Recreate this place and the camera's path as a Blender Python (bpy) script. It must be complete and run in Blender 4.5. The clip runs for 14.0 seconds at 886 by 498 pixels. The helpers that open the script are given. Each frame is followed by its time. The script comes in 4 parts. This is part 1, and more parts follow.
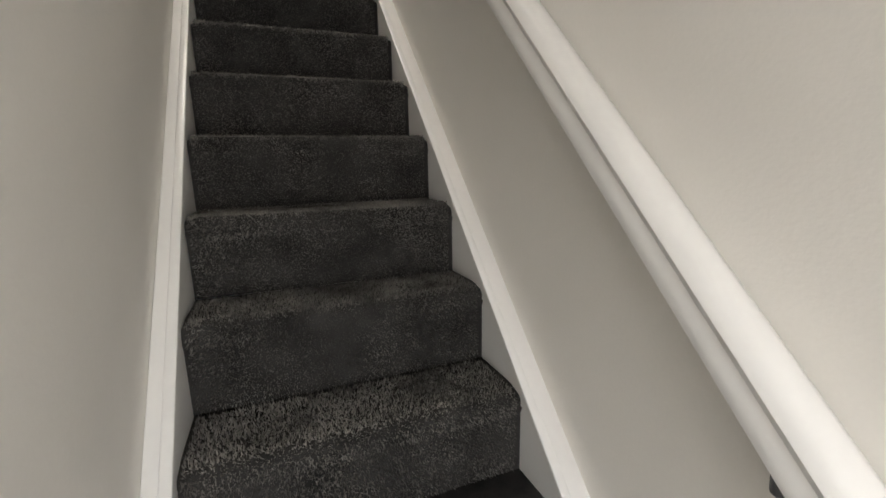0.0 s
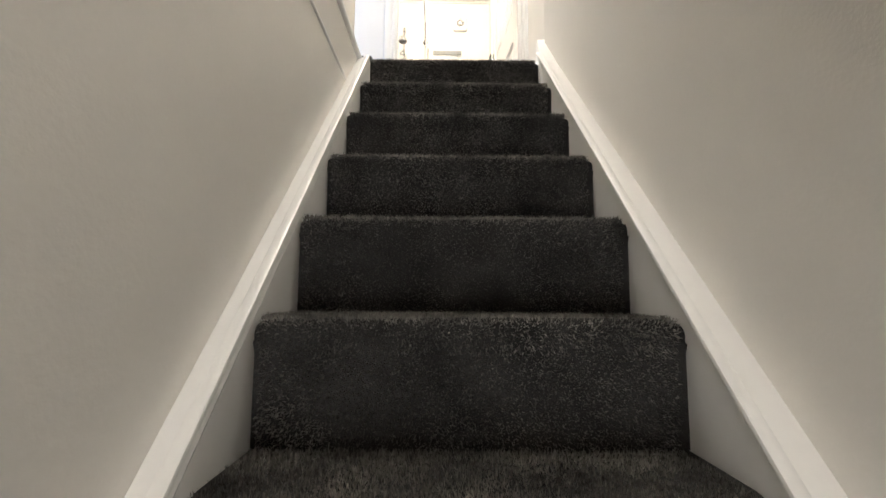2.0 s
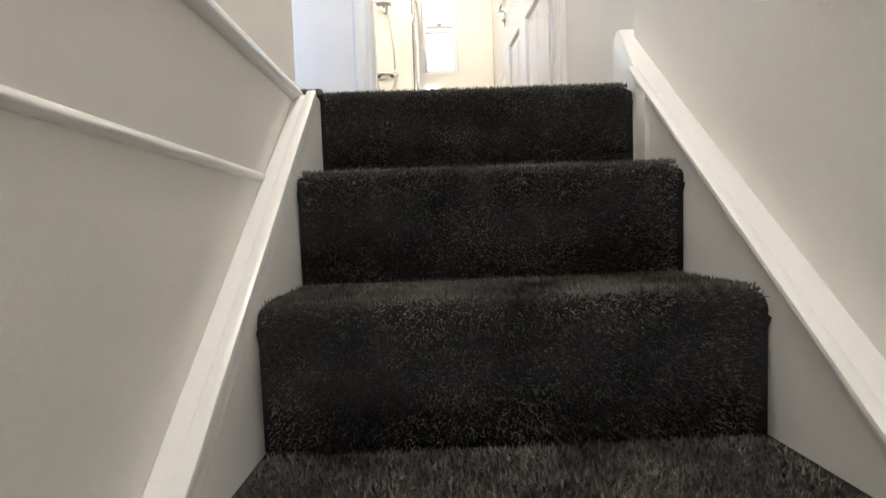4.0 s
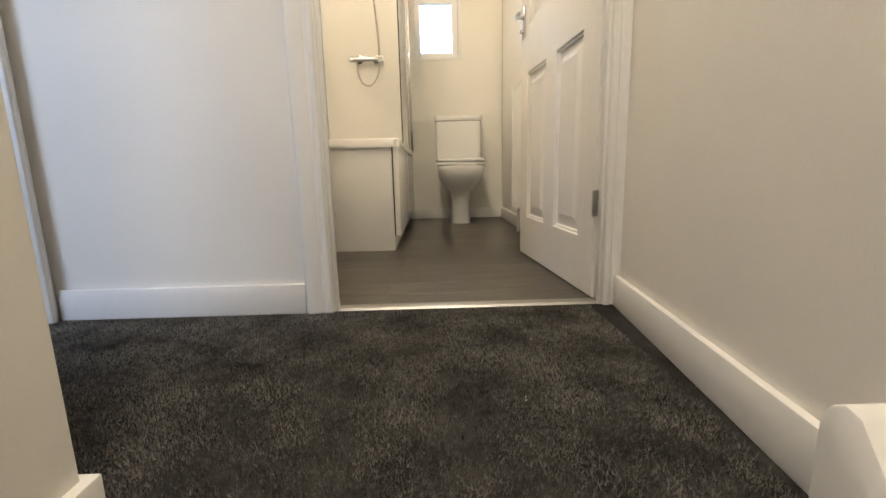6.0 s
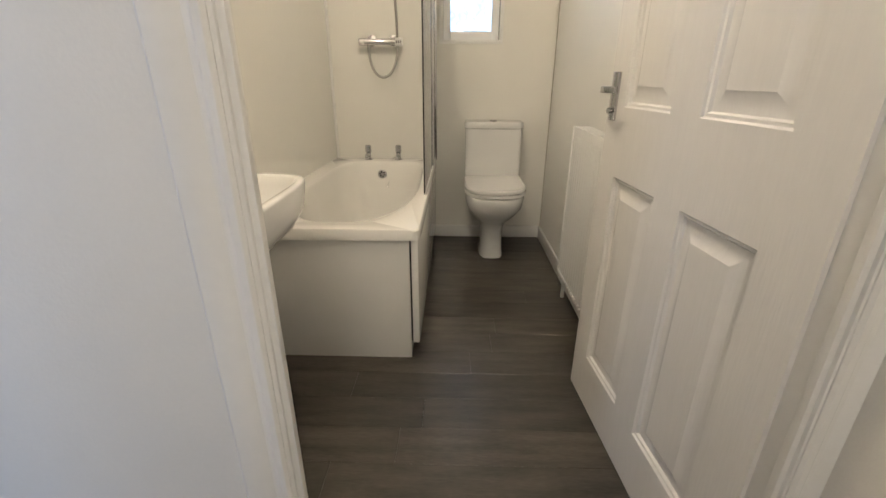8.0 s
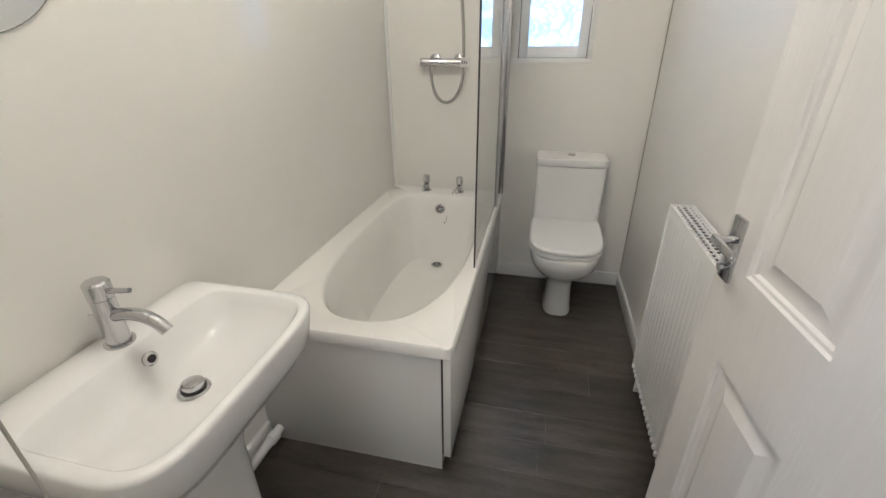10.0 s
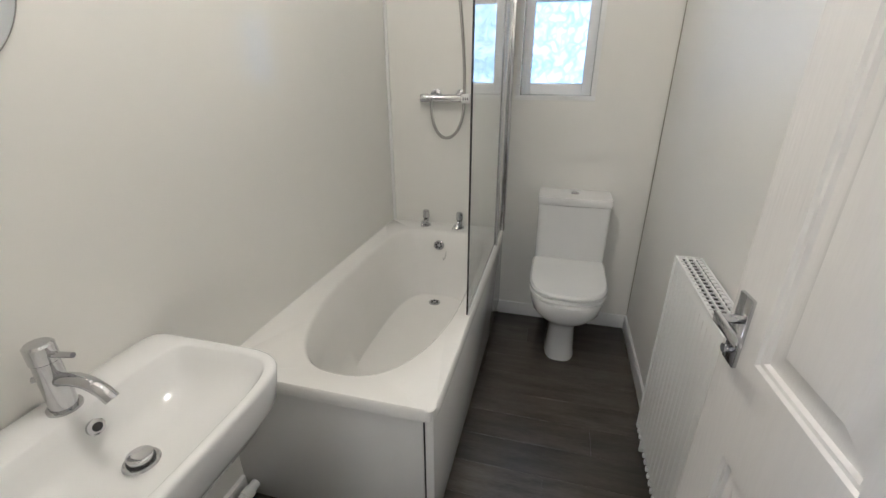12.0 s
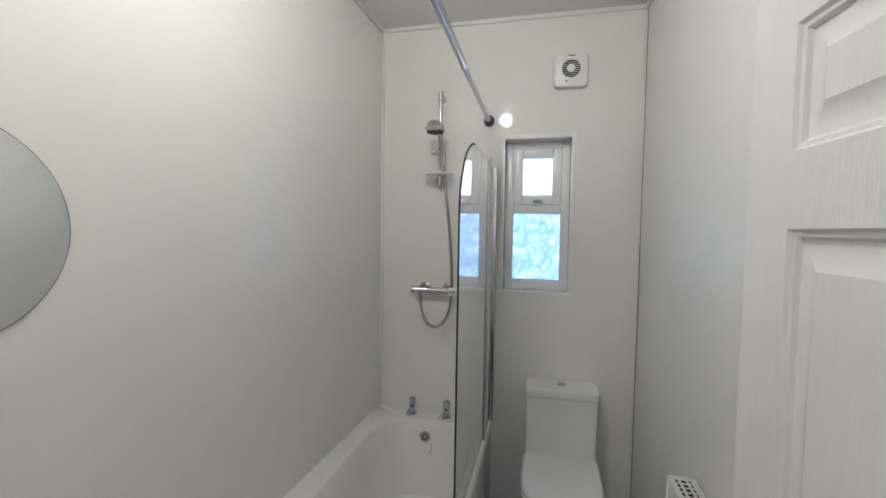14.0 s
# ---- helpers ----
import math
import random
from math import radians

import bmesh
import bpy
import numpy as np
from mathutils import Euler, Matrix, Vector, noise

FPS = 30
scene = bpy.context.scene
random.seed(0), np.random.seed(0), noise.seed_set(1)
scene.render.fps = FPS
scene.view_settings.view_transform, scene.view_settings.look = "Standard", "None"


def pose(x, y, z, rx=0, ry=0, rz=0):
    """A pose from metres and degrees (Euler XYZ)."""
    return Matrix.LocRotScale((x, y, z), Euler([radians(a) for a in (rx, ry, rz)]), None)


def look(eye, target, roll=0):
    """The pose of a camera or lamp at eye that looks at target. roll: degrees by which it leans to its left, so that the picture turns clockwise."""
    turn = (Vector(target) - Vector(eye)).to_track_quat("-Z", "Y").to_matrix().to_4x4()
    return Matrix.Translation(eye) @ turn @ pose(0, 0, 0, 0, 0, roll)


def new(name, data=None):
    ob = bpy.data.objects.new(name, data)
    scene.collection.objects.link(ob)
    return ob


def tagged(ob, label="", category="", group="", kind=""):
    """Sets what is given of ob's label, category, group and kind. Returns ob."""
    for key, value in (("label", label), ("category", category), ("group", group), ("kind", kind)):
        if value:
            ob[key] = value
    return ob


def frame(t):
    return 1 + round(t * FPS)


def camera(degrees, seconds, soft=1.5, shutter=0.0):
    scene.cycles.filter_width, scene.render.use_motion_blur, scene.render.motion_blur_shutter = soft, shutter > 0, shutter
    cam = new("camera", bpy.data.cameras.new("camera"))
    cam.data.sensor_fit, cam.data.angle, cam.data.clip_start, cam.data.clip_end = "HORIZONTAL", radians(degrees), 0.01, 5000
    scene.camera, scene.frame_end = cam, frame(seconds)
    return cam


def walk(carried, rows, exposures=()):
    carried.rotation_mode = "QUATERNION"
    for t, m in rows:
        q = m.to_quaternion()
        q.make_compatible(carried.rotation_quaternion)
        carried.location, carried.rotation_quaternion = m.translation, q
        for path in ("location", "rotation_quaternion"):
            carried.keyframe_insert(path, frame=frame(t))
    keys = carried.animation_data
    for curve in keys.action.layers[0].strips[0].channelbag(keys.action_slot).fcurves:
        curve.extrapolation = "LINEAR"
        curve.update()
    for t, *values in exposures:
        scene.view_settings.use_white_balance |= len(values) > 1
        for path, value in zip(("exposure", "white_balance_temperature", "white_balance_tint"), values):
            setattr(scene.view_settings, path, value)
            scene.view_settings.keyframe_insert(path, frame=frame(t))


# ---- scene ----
cam = camera(91.9, 14.0)
PATH = [
    (0, (0.182, -2.512, -1.391), (0.899, -0.686, -1.779), -1.4),
    (0.5, (0.274, -2.287, -1.352), (0.5, -0.304, -1.483), -0.5),
    (0.8, (0.262, -2.092, -1.33), (0.337, -0.093, -1.341), -0.6),
    (1, (0.262, -1.964, -1.263), (0.31, 0.035, -1.252), -0.9),
    (1.5, (0.29, -1.732, -1.085), (0.281, 0.263, -0.947), -0.7),
    (2, (0.272, -1.538, -0.904), (0.278, 0.449, -0.677), 0.4),
    (2.2, (0.278, -1.473, -0.845), (0.339, 0.52, -0.698), -0.6),
    (4.3, (0.219, -0.792, -0.199), (0.246, 1.204, -0.321), -2.3),
    (4.6, (0.23, -0.704, -0.106), (0.351, 1.284, -0.288), -1.7),
    (5, (0.251, -0.568, 0.024), (0.295, 1.42, -0.187), -0.5),
    (5.5, (0.222, -0.412, 0.167), (0.297, 1.500, -0.086), -0.8),
    (6, (0.278, -0.221, 0.397), (0.307, 1.636, 0.058), -1.4),
    (6.5, (0.241, -0.017, 0.578), (0.196, 1.816, 0.133), -1.1),
    (7, (0.271, 0.137, 0.781), (0.264, 1.934, 0.206), 0.2),
    (7.5, (0.251, 0.287, 0.925), (0.162, 2.058, 0.28), 0.3),
    (8, (0.234, 0.479, 1.07), (0.186, 2.23, 0.37), 0.2),
    (8.5, (0.278, 0.682, 1.248), (0.166, 2.419, 0.518), 1.3),
    (9, (0.29, 0.795, 1.394), (0.09, 2.508, 0.63), 0.8),
    (9.2, (0.292, 0.831, 1.41), (0.043, 2.536, 0.642), 0.2),
    (11.5, (0.358, 1.06, 1.335), (-0.1, 2.609, 0.361), -0.5),
    (12, (0.361, 1.071, 1.431), (-0.082, 2.747, 0.687), -0.2),
    (12.5, (0.358, 1.06, 1.542), (-0.063, 2.844, 1.093), 0.2),
    (13, (0.367, 1.053, 1.598), (-0.041, 2.883, 1.383), 0.3),
    (13.5, (0.367, 1.041, 1.618), (-0.034, 2.882, 1.525), 0.6),
    (14, (0.371, 1.042, 1.623), (-0.064, 2.875, 1.532), 0.9),
]
S = 1.03  # overall scale of the plan
walk(cam, [(t, look([S * c for c in eye], [S * c for c in target], roll)) for t, eye, target, roll in PATH],
     [(0.0, 0.5, 6050, 10), (0.5, 0.95, 6100, 10), (1.0, 1.2, 6050, 10), (2.0, 0.95, 6050, 10), (4.5, 0.65, 5850, 10), (5.0, 0.25, 5850, 10), (5.5, 0.3, 6650, 10), (6.0, 0.2, 6950, 10), (6.5, 0.1, 6600, 10), (7.0, -0.05, 6450, 10), (7.5, -0.15, 6450, 10),
      (8.5, -0.38, 6300, 10), (9.0, -0.4, 5700, 10), (11.5, -0.1, 5350, 10), (12.5, -0.85, 5250, 10), (14.0, -1.0, 5100, 10)])

# ---- light ----
world = bpy.data.worlds.new("sky")
scene.world = world
world.use_nodes = True
wn = world.node_tree
sky = wn.nodes.new("ShaderNodeTexSky")
sky.sky_type = "NISHITA"
sky.sun_disc = False
sky.sun_elevation, sky.sun_rotation = radians(35), radians(200)
wn.links.new(sky.outputs[0], wn.nodes["Background"].inputs[0])
wn.nodes["Background"].inputs[1].default_value = 0.12


def area_lamp(name, eye, target, sx, sy, watts, colour, spread=180):
    d = bpy.data.lights.new(name, "AREA")
    d.shape, d.size, d.size_y, d.energy, d.color = "RECTANGLE", sx * S, sy * S, watts, colour
    d.spread = radians(spread)
    ob = new(name, d)
    ob.matrix_world = look([S * c for c in eye], [S * c for c in target])
    return ob


sun_data = bpy.data.lights.new("sun", "SUN")
sun_data.energy, sun_data.angle, sun_data.color = 1.0, radians(12), (1, 0.96, 0.9)
sun = new("sun", sun_data)
sun.matrix_world = look((0, -6, 5), (0, 0, 0))
bulb = bpy.data.lights.new("bathroom_ceiling_lamp", "POINT")
bulb.energy, bulb.color, bulb.shadow_soft_size = 50, (1.0, 0.83, 0.62), 0.05
new("bathroom_ceiling_lamp", bulb).location = (0.0, S * 1.80, S * 2.62)
area_lamp("bedroom_window_light", (-2.1, -1.1, 1.45), (-0.6, 0.8, 0.8), 1.2, 1.1, 42, (0.50, 0.67, 1.0))
# Added lamp standing in for daylight assumed from below; the opening is unseen.
area_lamp("hall_assumed_light", (0.31, -3.55, -1.62), (0.31, -1.0, -1.2), 0.6, 0.9, 10, (1.0, 0.95, 0.88))
# Unseen lamp, assumed overhead and added to brighten the stairwell.
area_lamp("landing_ceiling_lamp", (0.25, -0.45, 2.40), (0.25, -0.45, 0), 0.25, 0.25, 20, (1.0, 0.91, 0.78))
area_lamp("bathroom_window_light", (0.32, 3.63, 1.70), (0.32, 1.0, 1.5), 0.33, 0.76, 2.2, (0.8, 0.9, 1.0))


# ---- materials ----
def material(name, colour, rough=0.5, metal=0.0, var=0.08, scale=6.0, bump=0.0, bump_scale=120.0, dark=None, coat=0.0, spec=0.5, stretch=None, rand=0.0, island=0.0, span=(0.42, 1.0)):
    m = bpy.data.materials.new(name)
    m.use_nodes = True
    nt = m.node_tree
    b = nt.nodes["Principled BSDF"]
    b.inputs["Roughness"].default_value, b.inputs["Metallic"].default_value = rough, metal
    b.inputs["Specular IOR Level"].default_value = spec
    b.inputs["Coat Weight"].default_value = coat
    b.inputs["Coat Roughness"].default_value = 0.06
    tc = nt.nodes.new("ShaderNodeTexCoord")
    mp = nt.nodes.new("ShaderNodeMapping")
    geo = nt.nodes.new("ShaderNodeNewGeometry")
    nt.links.new(geo.outputs["Position"], mp.inputs[0])
    if stretch:
        mp.inputs["Scale"].default_value = stretch
    n1 = nt.nodes.new("ShaderNodeTexNoise")
    n1.inputs["Scale"].default_value, n1.inputs["Detail"].default_value = scale, 4
    n2 = nt.nodes.new("ShaderNodeTexNoise")
    n2.inputs["Scale"].default_value, n2.inputs["Detail"].default_value = bump_scale, 3
    for n in (n1, n2):
        nt.links.new(mp.outputs[0], n.inputs["Vector"])
    mixf = nt.nodes.new("ShaderNodeMath")
    mixf.operation = "MULTIPLY_ADD"
    nt.links.new(n2.outputs[0], mixf.inputs[0])
    mixf.inputs[1].default_value = 0.45
    nt.links.new(n1.outputs[0], mixf.inputs[2])
    ramp = nt.nodes.new("ShaderNodeValToRGB")
    lo = dark or [c * (1 - var) for c in colour]
    ramp.color_ramp.elements[0].position, ramp.color_ramp.elements[1].position = span
    ramp.color_ramp.elements[0].color = (*lo, 1)
    ramp.color_ramp.elements[1].color = (*[min(1, c * (1 + var)) for c in colour], 1)
    nt.links.new(mixf.outputs[0], ramp.inputs[0])
    out = ramp.outputs[0]
    if rand or island:
        oi = geo if island else nt.nodes.new("ShaderNodeObjectInfo")
        rand = rand or island
        mr = nt.nodes.new("ShaderNodeMapRange")
        mr.inputs[3].default_value, mr.inputs[4].default_value = 1 - rand, 1 + rand
        nt.links.new(oi.outputs["Random Per Island" if island else "Random"], mr.inputs[0])
        hs = nt.nodes.new("ShaderNodeHueSaturation")
        nt.links.new(mr.outputs[0], hs.inputs["Value"])
        nt.links.new(out, hs.inputs["Color"])
        out = hs.outputs[0]
    nt.links.new(out, b.inputs["Base Color"])
    if bump:
        bp = nt.nodes.new("ShaderNodeBump")
        bp.inputs["Strength"].default_value, bp.inputs["Distance"].default_value = bump, 0.004
        nt.links.new(n2.outputs[0], bp.inputs["Height"])
        nt.links.new(bp.outputs[0], b.inputs["Normal"])
    return m


PAINT = material("wall_paint", (0.78, 0.755, 0.71), 0.6, var=0.03, scale=3, bump=0.10, bump_scale=160)
TRIM = material("gloss_trim", (0.80, 0.79, 0.77), 0.32, var=0.03, scale=5, bump=0.05, bump_scale=60)
CEIL = material("ceiling_paint", (0.80, 0.79, 0.77), 0.7, var=0.02, bump=0.08)
PANEL = material("wall_panel", (0.80, 0.79, 0.75), 0.035, var=0.015, scale=2, bump=0.0, bump_scale=9, spec=0.5)
SATIN = material("satin_wall", (0.82, 0.81, 0.78), 0.42, var=0.02, scale=3, bump=0.05, bump_scale=140)
CARPET = material("carpet", (0.050, 0.0475, 0.045), 0.95, var=0.3, scale=11, bump=1.0, bump_scale=420, dark=(0.014, 0.0135, 0.013), spec=0.1)
FIBRE = material("carpet_fibre", (0.235, 0.221, 0.20), 0.85, var=0.3, scale=7, dark=(0.055, 0.052, 0.048), bump_scale=60, spec=0.12, island=0.30, span=(0.50, 0.95))
VINYL = material("vinyl_plank", (0.068, 0.058, 0.047), 0.30, var=0.35, scale=4, bump=0.10, bump_scale=36, dark=(0.019, 0.0165, 0.0135), stretch=(0.9, 5, 1), rand=0.30)
DOORPAINT = material("door_paint", (0.80, 0.785, 0.77), 0.26, var=0.02, scale=6, bump=0.16, bump_scale=18, stretch=(9, 9, 1.2))
CERAMIC = material("ceramic", (0.83, 0.83, 0.82), 0.07, var=0.01, coat=0.5)
ACRYLIC = material("acrylic", (0.82, 0.81, 0.78), 0.13, var=0.015, coat=0.3)
PLASTIC = material("white_plastic", (0.80, 0.80, 0.79), 0.3, var=0.02)
CHROME = material("chrome", (0.56, 0.56, 0.57), 0.12, metal=1.0, var=0.03)
STEEL = material("brushed_steel", (0.40, 0.39, 0.37), 0.42, metal=1.0, var=0.12)
BRASS = material("worn_brass", (0.35, 0.31, 0.25), 0.35, metal=1.0, var=0.25)
# Near-black for plain dark parts and for painted shade in gaps and holes.
DARK = material("black_and_gap_shade", (0.015, 0.015, 0.016), 0.6, var=0.2)
RUBBER = material("grey_rubber", (0.09, 0.09, 0.095), 0.45, var=0.1)
UPVC = material("upvc", (0.88, 0.89, 0.90), 0.22, var=0.01)
CORD = material("cord", (0.42, 0.40, 0.36), 0.8, var=0.1)
MIRROR = material("mirror_glass", (0.94, 0.95, 0.945), 0.02, metal=1.0, var=0.0)
GROUND = material("ground", (0.12, 0.13, 0.10), 0.9, var=0.3)


def glass(name, rough, colour, bump=0.0, scale=14.0):
    m = bpy.data.materials.new(name)
    m.use_nodes = True
    nt = m.node_tree
    b = nt.nodes["Principled BSDF"]
    b.inputs["Base Color"].default_value = (*colour, 1)
    b.inputs["Roughness"].default_value = rough
    b.inputs["Transmission Weight"].default_value = 1.0
    b.inputs["IOR"].default_value = 1.48
    if bump:
        v = nt.nodes.new("ShaderNodeTexVoronoi")
        v.feature = "SMOOTH_F1"
        v.inputs["Scale"].default_value = scale
        geo = nt.nodes.new("ShaderNodeNewGeometry")
        nz = nt.nodes.new("ShaderNodeTexNoise")
        nz.inputs["Scale"].default_value = 9
        mx = nt.nodes.new("ShaderNodeMixRGB")
        mx.inputs[0].default_value = 0.12
        nt.links.new(geo.outputs["Position"], nz.inputs["Vector"])
        nt.links.new(geo.outputs["Position"], mx.inputs[1])
        nt.links.new(nz.outputs["Color"], mx.inputs[2])
        nt.links.new(mx.outputs[0], v.inputs["Vector"])
        bp = nt.nodes.new("ShaderNodeBump")
        bp.inputs["Strength"].default_value, bp.inputs["Distance"].default_value = bump, 0.02
        nt.links.new(v.outputs["Distance"], bp.inputs["Height"])
        nt.links.new(bp.outputs[0], b.inputs["Normal"])
    return m


def patterned_pane(name):
    """Frosted film printed with pale crossing leaves."""
    m = glass(name, 0.30, (0.7, 0.8, 0.9), 1.0, 17.0)
    nt = m.node_tree
    geo = nt.nodes.new("ShaderNodeNewGeometry")
    ramp = nt.nodes.new("ShaderNodeValToRGB")
    v = nt.nodes.new("ShaderNodeTexVoronoi")
    v.feature = "DISTANCE_TO_EDGE"
    v.inputs["Scale"].default_value = 15
    nz = nt.nodes.new("ShaderNodeTexNoise")
    nz.inputs["Scale"].default_value = 11
    mx = nt.nodes.new("ShaderNodeMixRGB")
    mx.inputs[0].default_value = 0.16
    nt.links.new(geo.outputs["Position"], nz.inputs["Vector"])
    nt.links.new(geo.outputs["Position"], mx.inputs[1])
    nt.links.new(nz.outputs["Color"], mx.inputs[2])
    nt.links.new(mx.outputs[0], v.inputs["Vector"])
    ad = nt.nodes.new("ShaderNodeMath")
    ad.operation = "MULTIPLY_ADD"
    ad.inputs[1].default_value = 1.6
    nt.links.new(v.outputs["Distance"], ad.inputs[0])
    sc = nt.nodes.new("ShaderNodeMath")
    sc.operation = "MULTIPLY"
    sc.inputs[1].default_value = 0.6
    nt.links.new(nz.outputs[0], sc.inputs[0])
    nt.links.new(sc.outputs[0], ad.inputs[2])
    ramp.color_ramp.elements[0].position, ramp.color_ramp.elements[1].position = 0.28, 0.72
    ramp.color_ramp.elements[0].color = (0.22, 0.31, 0.41, 1)
    ramp.color_ramp.elements[1].color = (0.50, 0.60, 0.72, 1)
    nt.links.new(ad.outputs[0], ramp.inputs[0])
    nt.links.new(ramp.outputs[0], nt.nodes["Principled BSDF"].inputs["Base Color"])
    return m


CLEAR = glass("clear_glass", 0.0, (0.96, 0.985, 0.975))
FROST = patterned_pane("frosted_leaf_film")
OPAL = glass("opal_glass", 0.5, (0.97, 0.98, 1.0), 0.3, 60.0)


def glow(name, colour, strength):
    m = bpy.data.materials.new(name)
    m.use_nodes = True
    b = m.node_tree.nodes["Principled BSDF"]
    b.inputs["Emission Color"].default_value = (*colour, 1)
    b.inputs["Emission Strength"].default_value = strength
    return m


LAMP = glow("lamp_diffuser", (1.0, 0.86, 0.68), 14)
OUTSIDE = glow("overcast_backdrop", (0.84, 0.92, 1.0), 2.0)


# ---- mesh helpers ----
BASE = {}
FIT = [Vector((1, 1, 1)), Vector((0, 0, 0))]


def fitted(k=(1, 1, 1), at=(0, 0, 0), to=(0, 0, 0)):
    """Size factors for the things built next, which carry the point 'at' to the point 'to'."""
    FIT[0] = Vector(k)
    FIT[1] = Vector([b - f * a for f, a, b in zip(k, at, to)])


def put_in(p):
    return Vector([f * c + o for f, c, o in zip(FIT[0], p, FIT[1])])


def thing(name, base, label, category, group="", kind=""):
    """An empty at the base of a thing, which parents its parts."""
    e = new(name)
    e.empty_display_size = 0.05
    e.location = [S * c for c in put_in(base)]
    BASE[e] = put_in(base)
    return tagged(e, label, category, group, kind)


def part(name, bm, mat, parent=None, label="", smooth=35):
    me = bpy.data.meshes.new(name)
    off = BASE.get(parent, Vector((0, 0, 0)))
    for v in bm.verts:
        v.co = put_in(v.co) - off
    bmesh.ops.scale(bm, verts=bm.verts, vec=(S, S, S))
    bmesh.ops.recalc_face_normals(bm, faces=bm.faces)
    bm.to_mesh(me)
    bm.free()
    me.materials.append(mat)
    if smooth:
        me.shade_smooth()
        me.set_sharp_from_angle(angle=radians(smooth))
    ob = new(name, me)
    if parent is not None:
        ob.parent = parent
        BASE[ob] = off
    if label:
        ob["label"] = label
    return ob


def solid(name, bm, mat, label, category, group="", kind="", smooth=35):
    return tagged(part(name, bm, mat, None, "", smooth), label, category, group, kind)


def join(bm, other):
    me = bpy.data.meshes.new("tmp")
    other.to_mesh(me)
    other.free()
    bm.from_mesh(me)
    bpy.data.meshes.remove(me)
    return bm


def box(x0, x1, y0, y1, z0, z1, bevel=0.0, bm=None, seg=2, m=None):
    b = bmesh.new()
    bmesh.ops.create_cube(b, size=1)
    for v in b.verts:
        v.co = ((x0 + x1) / 2 + v.co.x * (x1 - x0), (y0 + y1) / 2 + v.co.y * (y1 - y0), (z0 + z1) / 2 + v.co.z * (z1 - z0))
    if bevel:
        bmesh.ops.bevel(b, geom=b.edges[:], offset=bevel, segments=seg, profile=0.5, affect="EDGES")
    if m is not None:
        bmesh.ops.transform(b, matrix=m, verts=b.verts)
    return b if bm is None else join(bm, b)


def prism(points, plane, a0, a1, bevel=0.0, bm=None):
    """A flat outline drawn in plane 'yz', 'xz' or 'xy', pushed along the third axis from a0 to a1."""
    b = bmesh.new()

    def at(p, a):
        return {"yz": (a, p[0], p[1]), "xz": (p[0], a, p[1]), "xy": (p[0], p[1], a)}[plane]
    lo, hi = [b.verts.new(at(p, a0)) for p in points], [b.verts.new(at(p, a1)) for p in points]
    b.faces.new(lo)
    b.faces.new(hi[::-1])
    for i in range(len(points)):
        j = (i + 1) % len(points)
        b.faces.new((lo[i], lo[j], hi[j], hi[i]))
    if bevel:
        bmesh.ops.bevel(b, geom=b.edges[:], offset=bevel, segments=2, profile=0.5, affect="EDGES")
    return b if bm is None else join(bm, b)


def rings(loops, cap0=False, cap1=False, bm=None):
    """Skins a list of equally long closed loops."""
    b = bmesh.new()
    rows = [[b.verts.new(p) for p in loop] for loop in loops]
    n = len(rows[0])
    for u, w in zip(rows, rows[1:]):
        for i in range(n):
            b.faces.new((u[i], u[(i + 1) % n], w[(i + 1) % n], w[i]))
    if cap0:
        b.faces.new(rows[0][::-1])
    if cap1:
        b.faces.new(rows[-1])
    return b if bm is None else join(bm, b)


def tube(points, radius, seg=12, bm=None, caps=True):
    pts = [Vector(p) for p in points]
    rad = radius if isinstance(radius, (list, tuple)) else [radius] * len(pts)
    loops, side = [], None
    for i, p in enumerate(pts):
        d = (pts[min(i + 1, len(pts) - 1)] - pts[max(i - 1, 0)]).normalized()
        if side is None:
            side = d.orthogonal().normalized()
        side = (side - d * side.dot(d)).normalized()
        up = d.cross(side)
        loops.append([p + rad[i] * (math.cos(a) * side + math.sin(a) * up) for a in [2 * math.pi * k / seg for k in range(seg)]])
    return rings(loops, caps, caps, bm)


def bez(a, b, c, d, n=14):
    a, b, c, d = Vector(a), Vector(b), Vector(c), Vector(d)
    return [a * (1 - t) ** 3 + b * 3 * t * (1 - t) ** 2 + c * 3 * t * t * (1 - t) + d * t ** 3 for t in [i / n for i in range(n + 1)]]


def oval(cx, cy, a, b, z, n=2.0, count=64, n2=None, axis="y"):
    """A closed superellipse; n2: another power for the half with the smaller y (or greater x with axis 'x')."""
    out = []
    for k in range(count):
        t = 2 * math.pi * (k + 0.5) / count
        c, s = math.cos(t), math.sin(t)
        front = (s < 0) if axis == "y" else (c > 0)
        e = 2 / (n2 if (n2 and front) else n)
        out.append((cx + a * math.copysign(abs(c) ** e, c), cy + b * math.copysign(abs(s) ** e, s), z))
    return out


# ---- stairs ----
RISE, GO, W = 0.187, 0.18, 0.625
STEPS = 13
BOTTOM = -RISE * STEPS
TOP = 2.48


def step_profile(i):
    """Section of one carpeted step: riser, rounded nosing and tread, in y and z."""
    y, z = -GO * i, -RISE * i
    r = 0.017
    pts = [(y + 0.012, z - RISE), (y + 0.010, z - 0.05), (y + 0.004, z - 0.036)]
    for k in range(9):
        a = radians(200 - k * 110 / 8)
        pts.append((y + r + r * math.cos(a), z - r + r * math.sin(a)))
    pts.append((y + 0.06, z - 0.001))
    return pts


